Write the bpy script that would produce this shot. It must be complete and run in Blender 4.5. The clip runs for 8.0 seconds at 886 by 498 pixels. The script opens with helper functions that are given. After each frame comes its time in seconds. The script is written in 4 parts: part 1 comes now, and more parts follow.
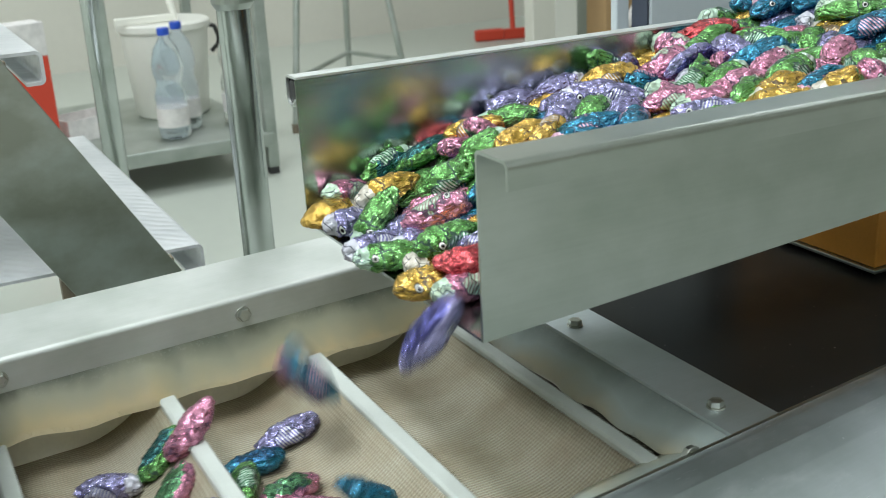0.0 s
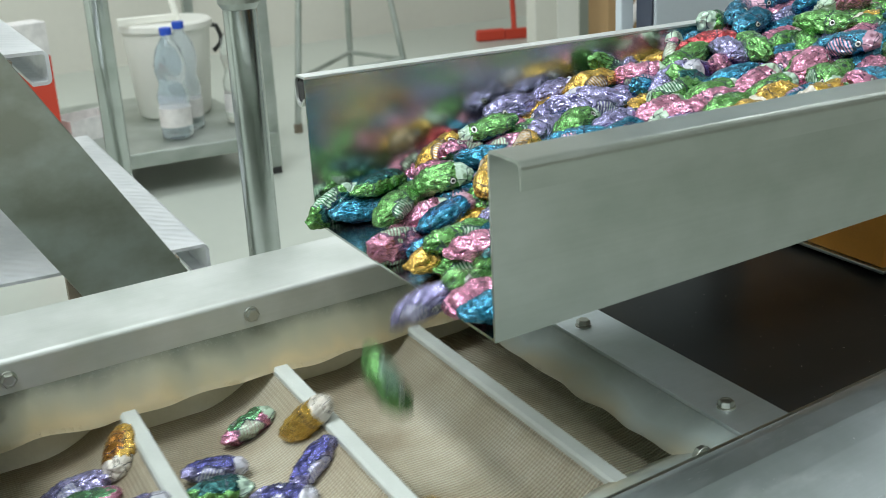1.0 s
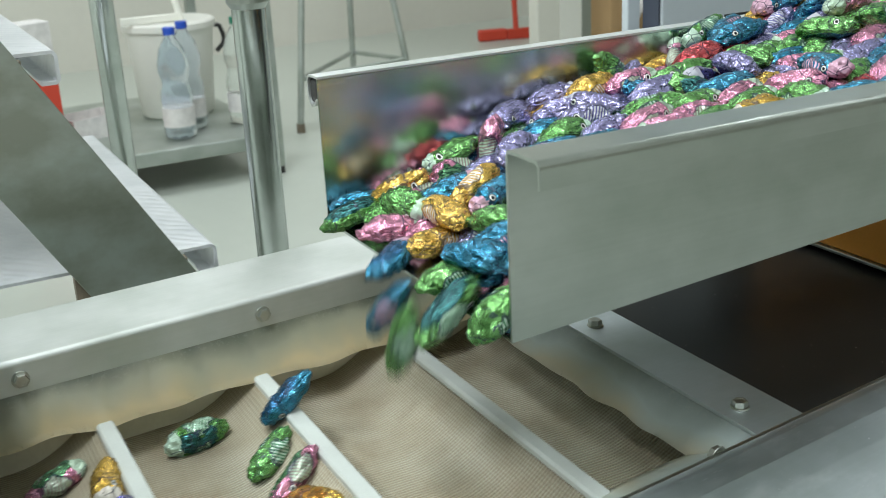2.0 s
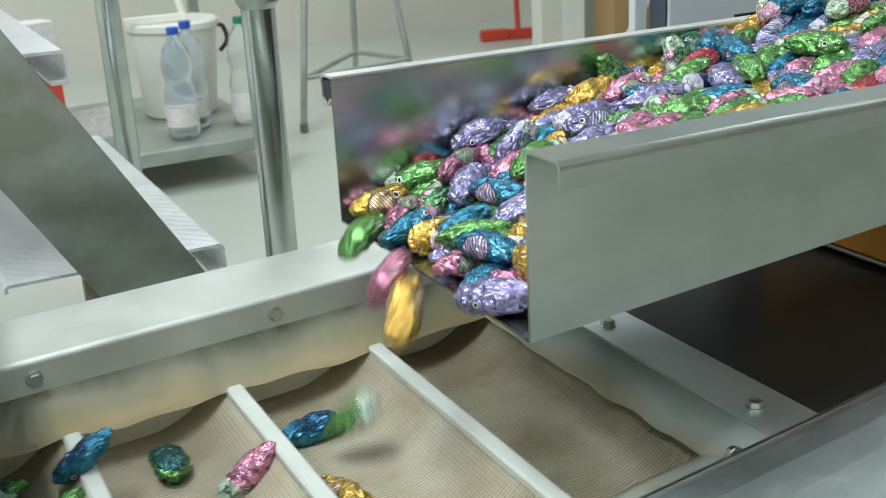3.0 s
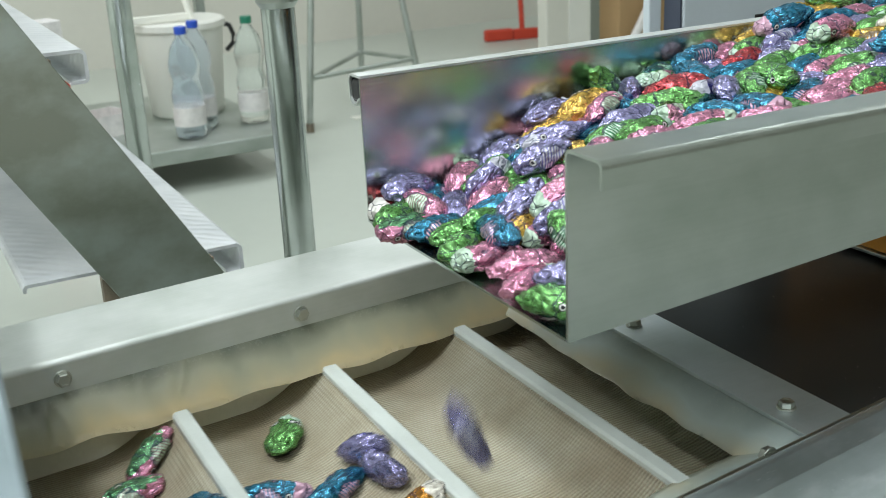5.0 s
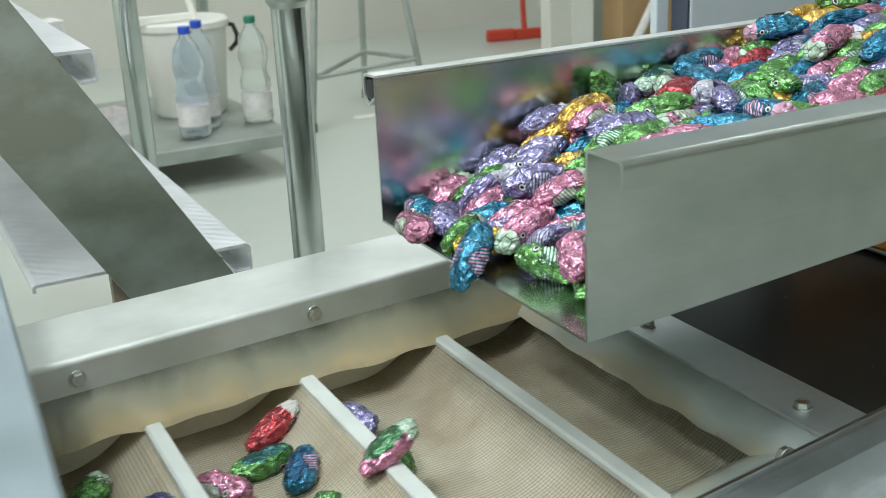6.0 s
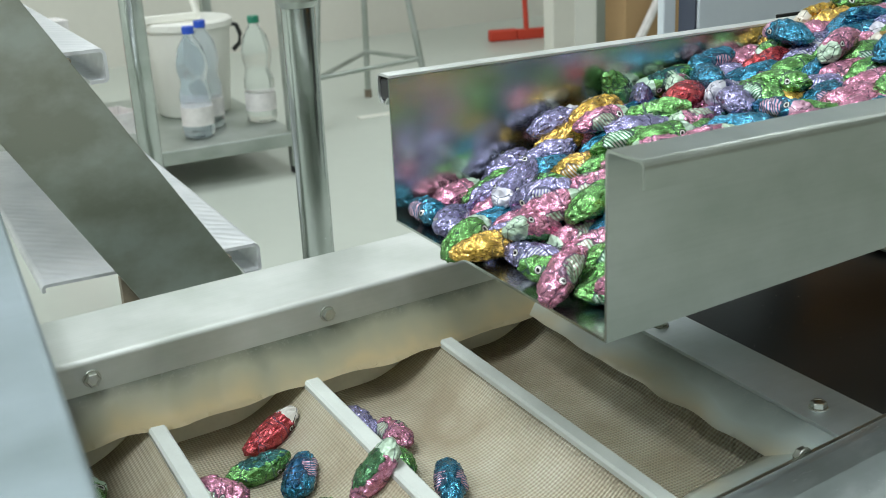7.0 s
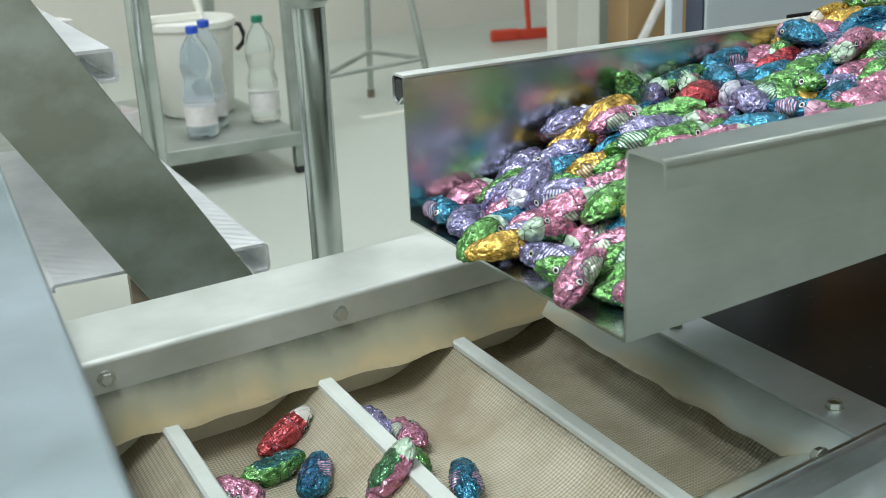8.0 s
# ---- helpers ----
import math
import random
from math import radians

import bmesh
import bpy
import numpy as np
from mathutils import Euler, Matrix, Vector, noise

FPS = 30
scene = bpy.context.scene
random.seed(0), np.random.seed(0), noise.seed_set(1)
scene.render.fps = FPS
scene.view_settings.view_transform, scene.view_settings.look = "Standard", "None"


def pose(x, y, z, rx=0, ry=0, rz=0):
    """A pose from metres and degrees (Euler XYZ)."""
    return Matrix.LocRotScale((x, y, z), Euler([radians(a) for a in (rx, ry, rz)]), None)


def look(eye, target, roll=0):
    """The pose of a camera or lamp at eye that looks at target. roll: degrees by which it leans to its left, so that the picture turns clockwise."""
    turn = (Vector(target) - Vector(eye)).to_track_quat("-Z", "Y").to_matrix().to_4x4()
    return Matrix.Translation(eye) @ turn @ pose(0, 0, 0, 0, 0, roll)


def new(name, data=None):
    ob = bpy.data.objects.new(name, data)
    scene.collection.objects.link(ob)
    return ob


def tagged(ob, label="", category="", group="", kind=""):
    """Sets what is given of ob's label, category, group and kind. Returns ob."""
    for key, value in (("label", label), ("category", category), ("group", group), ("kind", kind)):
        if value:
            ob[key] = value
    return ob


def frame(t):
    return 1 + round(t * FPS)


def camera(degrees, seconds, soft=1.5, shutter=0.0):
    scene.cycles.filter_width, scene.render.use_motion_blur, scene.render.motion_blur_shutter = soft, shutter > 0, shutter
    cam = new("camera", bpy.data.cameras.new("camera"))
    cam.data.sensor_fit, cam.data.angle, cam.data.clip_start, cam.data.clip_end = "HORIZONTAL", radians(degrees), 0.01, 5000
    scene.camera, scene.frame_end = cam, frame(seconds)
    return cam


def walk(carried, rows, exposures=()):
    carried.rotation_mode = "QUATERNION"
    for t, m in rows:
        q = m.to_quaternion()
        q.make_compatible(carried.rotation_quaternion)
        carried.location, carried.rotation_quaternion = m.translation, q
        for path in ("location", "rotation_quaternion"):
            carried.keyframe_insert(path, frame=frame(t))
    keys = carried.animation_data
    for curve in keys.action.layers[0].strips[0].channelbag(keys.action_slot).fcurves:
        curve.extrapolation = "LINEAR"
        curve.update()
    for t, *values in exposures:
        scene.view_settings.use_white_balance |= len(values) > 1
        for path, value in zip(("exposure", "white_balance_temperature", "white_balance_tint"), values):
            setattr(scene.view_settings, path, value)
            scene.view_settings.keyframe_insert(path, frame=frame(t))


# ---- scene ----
# ------------------------------------------------------------------ camera
cam = camera(43.5, 8.0, 0.7, 0.4)
cam.data.dof.use_dof, cam.data.dof.focus_distance, cam.data.dof.aperture_fstop = True, 1.0, 13.0
SLIDE = ((0, 0), (0.5, 0.037), (1, 0.085), (1.5, 0.142), (3, 0.331), (3.5, 0.396), (4, 0.464), (4.5, 0.530),
         (6, 0.731), (6.5, 0.798), (7, 0.865), (7.5, 0.930), (8, 1.0))


def mix3(a, b, s):
    return tuple(p + (q - p) * s for p, q in zip(a, b))


walk(cam, [(t, look(mix3((0.154, 0.245, 0.838), (0.078, 0.290, 0.840), s),
                    mix3((1.015, 1.923, 0.172), (0.945, 1.965, 0.174), s), -2.9 + 0.3 * s)) for t, s in SLIDE])

# ------------------------------------------------------------------ light
world = bpy.data.worlds.new("world")
scene.world = world
world.use_nodes = True
world.node_tree.nodes["Background"].inputs[0].default_value = (0.75, 0.85, 0.9, 1)
world.node_tree.nodes["Background"].inputs[1].default_value = 0.15
scene.view_settings.exposure = -0.06


def ceiling_lamp(x, y, sx, sy, watts):
    data = bpy.data.lights.new("ceiling_lamp", "AREA")
    data.shape, data.size, data.size_y, data.energy = "RECTANGLE", sx, sy, watts
    data.color = (0.91, 0.99, 1.03)
    ob = new("ceiling_lamp", data)
    ob.matrix_basis = pose(x, y, 3.17)
    return ob


for lx, ly, watts in ((-1.8, 0.9, 66), (-1.2, 3.4, 34), (-0.4, 0.9, 66), (1.2, 3.4, 28), (3.6, 0.9, 8), (3.6, 3.6, 30), (-0.6, -1.6, 40), (1.2, -1.6, 12)):
    ceiling_lamp(lx, ly, 0.3, 1.5, watts)


# ------------------------------------------------------------------ materials
def shader(name, base, rough=0.5, metal=0.0):
    m = bpy.data.materials.new(name)
    m.use_nodes = True
    p = m.node_tree.nodes["Principled BSDF"]
    p.inputs["Base Color"].default_value = (*base, 1)
    p.inputs["Roughness"].default_value = rough
    p.inputs["Metallic"].default_value = metal
    return m, m.node_tree, p


def coords(nt, scale=(1, 1, 1), out="Object"):
    tc = nt.nodes.new("ShaderNodeTexCoord")
    mp = nt.nodes.new("ShaderNodeMapping")
    mp.inputs["Scale"].default_value = scale
    nt.links.new(tc.outputs[out], mp.inputs["Vector"])
    return mp.outputs["Vector"]


def noise_of(nt, vec, scale, detail=4.0, rough=0.55):
    n = nt.nodes.new("ShaderNodeTexNoise")
    n.inputs["Scale"].default_value, n.inputs["Detail"].default_value, n.inputs["Roughness"].default_value = scale, detail, rough
    nt.links.new(vec, n.inputs["Vector"])
    return n.outputs["Fac"]


def ramp(nt, fac, stops):
    r = nt.nodes.new("ShaderNodeValToRGB")
    e = r.color_ramp.elements
    e[0].position, e[0].color = stops[0][0], (*stops[0][1], 1)
    e[1].position, e[1].color = stops[-1][0], (*stops[-1][1], 1)
    for pos, col in stops[1:-1]:
        x = e.new(pos)
        x.color = (*col, 1)
    nt.links.new(fac, r.inputs["Fac"])
    return r.outputs["Color"]


def grey(v):
    return (v, v, v)


def math_of(nt, op, a, b=None, c=None):
    n = nt.nodes.new("ShaderNodeMath")
    n.operation = op
    for i, v in enumerate((a, b, c)):
        if v is None:
            continue
        if isinstance(v, (int, float)):
            n.inputs[i].default_value = v
        else:
            nt.links.new(v, n.inputs[i])
    return n.outputs[0]


def mix_colour(nt, fac, a, b):
    n = nt.nodes.new("ShaderNodeMix")
    n.data_type = "RGBA"
    for sock, v in ((n.inputs[0], fac), (n.inputs[6], a), (n.inputs[7], b)):
        if isinstance(v, (int, float)):
            sock.default_value = v
        elif isinstance(v, tuple):
            sock.default_value = (*v, 1)
        else:
            nt.links.new(v, sock)
    return n.outputs[2]


def bump(nt, p, height, strength=0.3, distance=0.001):
    b = nt.nodes.new("ShaderNodeBump")
    b.inputs["Strength"].default_value, b.inputs["Distance"].default_value = strength, distance
    nt.links.new(height, b.inputs["Height"])
    nt.links.new(b.outputs["Normal"], p.inputs["Normal"])
    return b


def steel(name, base, rough, grain=(4, 400, 400), wear=0.12, tint=(0.9, 0.95, 0.9), depth=0.76):
    """Brushed sheet: fine streaks along one axis, larger smears."""
    m, nt, p = shader(name, base, rough, 1.0)
    fine = noise_of(nt, coords(nt, grain), 1.0, 3)
    smear = noise_of(nt, coords(nt, (6, 6, 9)), 1.5, 5)
    spot = noise_of(nt, coords(nt, (90, 90, 90)), 1.0, 4)
    total = math_of(nt, "ADD", math_of(nt, "MULTIPLY", fine, 0.10), math_of(nt, "MULTIPLY", smear, 0.90))
    dark = tuple(c * depth * k for c, k in zip(base, tint))
    spread = 0.2 if depth > 0.7 else 0.11
    col = ramp(nt, total, ((0.5 - spread, dark), (0.5 + spread, base)))
    nt.links.new(col, p.inputs["Base Color"])
    r = math_of(nt, "MULTIPLY_ADD", total, wear * 2, rough - wear)
    r = math_of(nt, "MULTIPLY_ADD", spot, 0.06, r)
    nt.links.new(r, p.inputs["Roughness"])
    sheet = noise_of(nt, coords(nt), 5.0, 2)
    bump(nt, p, math_of(nt, "MULTIPLY_ADD", fine, 0.02, sheet), 0.25, 0.012)
    return m


def painted(name, base, rough=0.5, scale=8.0, vary=0.12, relief=0.05):
    m, nt, p = shader(name, base, rough)
    n = noise_of(nt, coords(nt), scale, 5)
    f = noise_of(nt, coords(nt), scale * 18, 3)
    t = math_of(nt, "ADD", math_of(nt, "MULTIPLY", n, 0.7), math_of(nt, "MULTIPLY", f, 0.3))
    nt.links.new(ramp(nt, t, ((0.3, tuple(c * (1 - vary) for c in base)), (0.7, tuple(min(1, c * (1 + vary * 0.5)) for c in base)))), p.inputs["Base Color"])
    nt.links.new(math_of(nt, "MULTIPLY_ADD", n, 0.2, rough - 0.1), p.inputs["Roughness"])
    bump(nt, p, f, relief, 0.001)
    return m


STEEL = steel("steel_sheet", (0.60, 0.63, 0.60), 0.30, wear=0.08)
STEEL_TOP = steel("steel_rail", (0.75, 0.76, 0.74), 0.56)
STEEL_STRIP = steel("steel_strip", (0.78, 0.83, 0.86), 0.52, wear=0.1)
# Lighter copy of the tray steel: the rim's light put into the colour.
STEEL_RIM = steel("steel_rim_lit", (0.82, 0.83, 0.82), 0.5)
# Darker copy for the tray's inside, its shade put into the colour.
STEEL_IN = steel("steel_inside_shaded", (0.52, 0.55, 0.52), 0.19, wear=0.05)
STEEL_DARK = steel("steel_stringer", (0.57, 0.62, 0.59), 0.34, grain=(40, 40, 40), wear=0.12, tint=(1.0, 0.95, 0.86), depth=0.69)


def deck_material():
    """Dark polished plate with dust specks and a few light scratches."""
    m, nt, p = shader("steel_deck", (0.028, 0.028, 0.026), 0.3)
    p.inputs["Specular IOR Level"].default_value = 0.16
    specks = ramp(nt, noise_of(nt, coords(nt), 300, 2), ((0.745, grey(0)), (0.77, grey(1))))
    scratch = ramp(nt, noise_of(nt, coords(nt, (60, 700, 60)), 1.0, 2), ((0.73, grey(0)), (0.8, grey(1))))
    where = ramp(nt, noise_of(nt, coords(nt), 9, 2), ((0.55, grey(0)), (0.65, grey(1))))
    marks = math_of(nt, "MAXIMUM", specks, math_of(nt, "MULTIPLY", math_of(nt, "MULTIPLY", scratch, where), 0.4))
    smear = noise_of(nt, coords(nt), 7, 4)
    nt.links.new(mix_colour(nt, marks, (0.028, 0.028, 0.026), (0.6, 0.58, 0.52)), p.inputs["Base Color"])
    nt.links.new(math_of(nt, "MULTIPLY_ADD", smear, 0.25, 0.22), p.inputs["Roughness"])
    return m


STEEL_DECK = deck_material()
STEEL_COVER = steel("steel_cover", (0.74, 0.79, 0.83), 0.42, wear=0.16)


def scuffed(m, base):
    """Pale scratches and rubbed patches over a sheet."""
    nt = m.node_tree
    p = nt.nodes["Principled BSDF"]
    was = p.inputs["Base Color"].links[0].from_socket
    scratch = ramp(nt, noise_of(nt, coords(nt, (90, 900, 90)), 1.0, 2), ((0.66, grey(0)), (0.74, grey(1))))
    where = ramp(nt, noise_of(nt, coords(nt), 11, 3), ((0.54, grey(0)), (0.62, grey(1))))
    rubbed = ramp(nt, noise_of(nt, coords(nt, (14, 30, 14)), 1.0, 5), ((0.55, grey(0)), (0.72, grey(0.5))))
    dots = ramp(nt, noise_of(nt, coords(nt), 260, 2), ((0.74, grey(0)), (0.77, grey(0.8))))
    marks = math_of(nt, "MAXIMUM", math_of(nt, "MAXIMUM", math_of(nt, "MULTIPLY", scratch, where), rubbed), dots)
    nt.links.new(mix_colour(nt, marks, was, base), p.inputs["Base Color"])


scuffed(STEEL_COVER, (0.92, 0.94, 0.97))
STEEL_SHELF = steel("steel_shelf", (0.55, 0.58, 0.55), 0.5)
CHROME = steel("tube_steel", (0.60, 0.63, 0.62), 0.2, grain=(60, 60, 2), wear=0.05)
BOLT = steel("bolt_steel", (0.62, 0.62, 0.58), 0.3)


def tread_material():
    """Pale embossed plate: rows of short slanted ribs, worn grey."""
    m, nt, p = shader("tread_plate", (0.62, 0.64, 0.68), 0.4)
    v = coords(nt)
    w = nt.nodes.new("ShaderNodeTexWave")
    w.inputs["Scale"].default_value, w.inputs["Distortion"].default_value, w.inputs["Detail"].default_value = 26, 3.0, 1.0
    w.bands_direction = "DIAGONAL"
    nt.links.new(v, w.inputs["Vector"])
    big = noise_of(nt, v, 12, 4)
    nt.links.new(ramp(nt, big, ((0.3, (0.62, 0.64, 0.66)), (0.7, (0.78, 0.79, 0.81)))), p.inputs["Base Color"])
    p.inputs["Metallic"].default_value = 0.35
    bump(nt, p, w.outputs["Fac"], 0.35, 0.002)
    return m


TREAD = tread_material()
FLOOR = painted("epoxy_floor", (0.52, 0.55, 0.49), 0.35, 1.2, 0.06)
WALL = painted("wall_paint", (0.66, 0.64, 0.57), 0.6, 2.0, 0.05)
CEIL = painted("ceiling_paint", (0.8, 0.8, 0.78), 0.7, 2.0, 0.04)
CLEAT = painted("cleat_white", (0.54, 0.57, 0.53), 0.45, 25, 0.1)
ORANGE = painted("orange_paint", (0.72, 0.31, 0.05), 0.45, 14, 0.12)
BUCKET = painted("white_plastic", (0.75, 0.74, 0.68), 0.4, 6, 0.04)
BLACK = painted("black_rubber_and_shade", (0.03, 0.03, 0.03), 0.6, 20, 0.2)
RED = painted("red_plastic", (0.62, 0.06, 0.03), 0.4, 12, 0.08)
CARD = painted("brown_cardboard", (0.42, 0.27, 0.13), 0.8, 6, 0.1)
BROWN = painted("rusty_bracket", (0.22, 0.18, 0.13), 0.6, 30, 0.3)
PANEL = steel("panel_steel", (0.44, 0.51, 0.56), 0.45)
LINE = painted("floor_line", (0.85, 0.84, 0.76), 0.5, 6, 0.04)
DARKBLUE = painted("dark_blue_paint", (0.06, 0.07, 0.10), 0.5, 6, 0.1)
PALEBLUE = painted("pale_blue_paint", (0.62, 0.68, 0.72), 0.4, 6, 0.05)
BLUECAP = painted("blue_cap", (0.02, 0.08, 0.5), 0.35, 30, 0.05)
GREENCAP = painted("green_cap", (0.02, 0.2, 0.12), 0.35, 30, 0.05)
GAPGREY = painted("gap_tone", (0.26, 0.28, 0.24), 0.5, 5, 0.1)
PAPER = painted("printed_paper", (0.75, 0.72, 0.70), 0.6, 40, 0.25)


def belt_material():
    """Woven belt cloth: fine ribs across the run, thread crossings, worn and stained."""
    m, nt, p = shader("belt_cloth", (0.5, 0.42, 0.3), 0.6)
    v = coords(nt)
    sep = nt.nodes.new("ShaderNodeSeparateXYZ")
    nt.links.new(v, sep.inputs[0])
    ribs = math_of(nt, "SINE", math_of(nt, "MULTIPLY", sep.outputs["Y"], 1950.0))
    cross = math_of(nt, "SINE", math_of(nt, "MULTIPLY", sep.outputs["X"], 2300.0))
    h = math_of(nt, "ADD", ribs, math_of(nt, "MULTIPLY", cross, 0.5))
    stain = noise_of(nt, coords(nt, (14, 14, 14)), 1.0, 5)
    col = ramp(nt, stain, ((0.32, (0.33, 0.28, 0.19)), (0.52, (0.45, 0.41, 0.30)), (0.70, (0.54, 0.51, 0.40))))
    dark = math_of(nt, "MULTIPLY_ADD", h, 0.26, 0.68)
    nt.links.new(mix_colour(nt, dark, (0.20, 0.15, 0.09), col), p.inputs["Base Color"])
    bump(nt, p, h, 0.7, 0.0006)
    return m


def skirt_material(name, top, middle, foot, drop):
    """Cloudy plastic sheet, darker along the clamp with pale dust specks, yellowed along its wavy foot."""
    m, nt, p = shader(name, middle, 0.22)
    v = coords(nt)
    sep = nt.nodes.new("ShaderNodeSeparateXYZ")
    nt.links.new(v, sep.inputs[0])
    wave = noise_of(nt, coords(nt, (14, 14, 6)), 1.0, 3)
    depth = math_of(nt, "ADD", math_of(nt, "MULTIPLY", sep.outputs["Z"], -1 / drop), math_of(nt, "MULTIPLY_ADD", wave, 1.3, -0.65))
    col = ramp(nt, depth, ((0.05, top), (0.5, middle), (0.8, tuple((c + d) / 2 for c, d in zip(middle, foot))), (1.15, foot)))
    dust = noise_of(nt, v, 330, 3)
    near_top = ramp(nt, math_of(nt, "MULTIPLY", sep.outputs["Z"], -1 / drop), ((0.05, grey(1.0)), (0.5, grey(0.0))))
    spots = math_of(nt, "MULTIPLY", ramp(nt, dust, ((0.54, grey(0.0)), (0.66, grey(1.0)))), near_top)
    nt.links.new(mix_colour(nt, math_of(nt, "MULTIPLY", spots, 0.6), col, (0.72, 0.72, 0.66)), p.inputs["Base Color"])
    nt.links.new(math_of(nt, "MULTIPLY_ADD", spots, 0.4, 0.18), p.inputs["Roughness"])
    bump(nt, p, wave, 0.5, 0.010)
    thin = nt.nodes.new("ShaderNodeBsdfTranslucent")
    nt.links.new(col, thin.inputs["Color"])
    both = nt.nodes.new("ShaderNodeMixShader")
    both.inputs[0].default_value = 0.55
    nt.links.new(p.outputs[0], both.inputs[1])
    nt.links.new(thin.outputs[0], both.inputs[2])
    nt.links.new(both.outputs[0], nt.nodes["Material Output"].inputs["Surface"])
    return m


BELT = belt_material()
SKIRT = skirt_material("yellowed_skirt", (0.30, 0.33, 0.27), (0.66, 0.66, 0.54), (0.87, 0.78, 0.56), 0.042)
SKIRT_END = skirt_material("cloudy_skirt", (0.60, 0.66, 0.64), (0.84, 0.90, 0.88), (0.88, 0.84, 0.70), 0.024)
LINER = painted("liner_plastic", (0.64, 0.61, 0.50), 0.4, 14, 0.12)


def clear_plastic(name, tint):
    m, nt, p = shader(name, tint, 0.08)
    p.inputs["Transmission Weight"].default_value = 0.94
    p.inputs["IOR"].default_value = 1.2
    n = noise_of(nt, coords(nt, (1, 1, 3)), 40, 3)
    bump(nt, p, n, 0.4, 0.002)
    return m


PET = clear_plastic("clear_bottle_plastic", (0.86, 0.93, 0.99))
PET_GREEN = clear_plastic("green_tinted_plastic", (0.95, 0.985, 0.97))


def foil(name, base, second, pale):
    """Crumpled printed foil of a wrapped sweet: coloured metal, pale face, a striped fin, eyes, ink lines, fine creases."""
    m, nt, p = shader(name, base, 0.27, 0.7)
    v = coords(nt)
    sep = nt.nodes.new("ShaderNodeSeparateXYZ")
    nt.links.new(v, sep.inputs[0])
    x, y, z = sep.outputs
    rnd = nt.nodes.new("ShaderNodeObjectInfo").outputs["Random"]

    def chance(k, share):
        return math_of(nt, "LESS_THAN", math_of(nt, "FRACT", math_of(nt, "MULTIPLY", rnd, k)), share)
    wob = noise_of(nt, v, 160, 3)
    xw = math_of(nt, "MULTIPLY_ADD", wob, 0.008, math_of(nt, "ADD", x, -0.004))
    zw = math_of(nt, "MULTIPLY_ADD", wob, 0.006, math_of(nt, "ADD", z, -0.003))
    ay = math_of(nt, "ABSOLUTE", y)
    side = math_of(nt, "GREATER_THAN", ay, 0.003)
    tone = noise_of(nt, v, 90, 4, 0.7)
    light = tuple(min(1.0, c * 1.1 + 0.05) for c in base)
    col = mix_colour(nt, ramp(nt, tone, ((0.38, grey(0)), (0.62, grey(1)))), tuple(c * 0.72 for c in base), light)
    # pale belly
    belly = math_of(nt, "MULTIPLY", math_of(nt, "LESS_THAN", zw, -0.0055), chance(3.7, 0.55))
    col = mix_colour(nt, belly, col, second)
    # striped fin on each flank
    fx = math_of(nt, "POWER", math_of(nt, "MULTIPLY", math_of(nt, "ADD", xw, 0.003), 1 / 0.0115), 2.0)
    fz = math_of(nt, "POWER", math_of(nt, "MULTIPLY", math_of(nt, "ADD", zw, -0.001), 1 / 0.0078), 2.0)
    fin_d = math_of(nt, "ADD", fx, fz)
    fin_on = math_of(nt, "MULTIPLY", chance(5.3, 0.42), side)
    fin = math_of(nt, "MULTIPLY", math_of(nt, "LESS_THAN", fin_d, 1.0), fin_on)
    edge = math_of(nt, "MULTIPLY", math_of(nt, "LESS_THAN", math_of(nt, "ABSOLUTE", math_of(nt, "ADD", fin_d, -1.1)), 0.13), fin_on)
    wave = math_of(nt, "GREATER_THAN", math_of(nt, "SINE", math_of(nt, "ADD", math_of(nt, "MULTIPLY", x, 2300.0), math_of(nt, "MULTIPLY", z, 1200.0))), 0.1)
    col = mix_colour(nt, fin, col, mix_colour(nt, wave, pale, tuple(0.6 * c + 0.4 * d for c, d in zip(second, base))))
    # a pale head on some
    head = math_of(nt, "MULTIPLY", math_of(nt, "GREATER_THAN", xw, 0.0155), chance(7.31, 0.35))
    col = mix_colour(nt, head, col, pale)
    # a collar line behind the head
    collar = math_of(nt, "MULTIPLY", math_of(nt, "LESS_THAN", math_of(nt, "ABSOLUTE", math_of(nt, "ADD", xw, -0.0068)), 0.00055), chance(9.1, 0.6))
    # loose ink lines
    vor = nt.nodes.new("ShaderNodeTexVoronoi")
    vor.feature = "DISTANCE_TO_EDGE"
    vor.inputs["Scale"].default_value = 70
    nt.links.new(v, vor.inputs["Vector"])
    lines = math_of(nt, "MULTIPLY", math_of(nt, "LESS_THAN", vor.outputs["Distance"], 0.022), math_of(nt, "GREATER_THAN", noise_of(nt, v, 55, 1), 0.52))
    ink = math_of(nt, "MAXIMUM", math_of(nt, "MAXIMUM", lines, collar), edge)
    col = mix_colour(nt, math_of(nt, "MULTIPLY", ink, 0.8), col, (0.02, 0.025, 0.05))
    # eyes
    d = math_of(nt, "SQRT", math_of(nt, "ADD", math_of(nt, "POWER", math_of(nt, "ADD", x, -0.0120), 2.0), math_of(nt, "POWER", math_of(nt, "ADD", z, -0.0040), 2.0)))
    seen = math_of(nt, "MULTIPLY", side, chance(2.9, 0.55))
    rim = math_of(nt, "MULTIPLY", math_of(nt, "LESS_THAN", d, 0.0027), seen)
    white = math_of(nt, "MULTIPLY", math_of(nt, "LESS_THAN", d, 0.0022), seen)
    pupil = math_of(nt, "MULTIPLY", math_of(nt, "LESS_THAN", d, 0.0013), seen)
    col = mix_colour(nt, rim, col, (0.02, 0.02, 0.03))
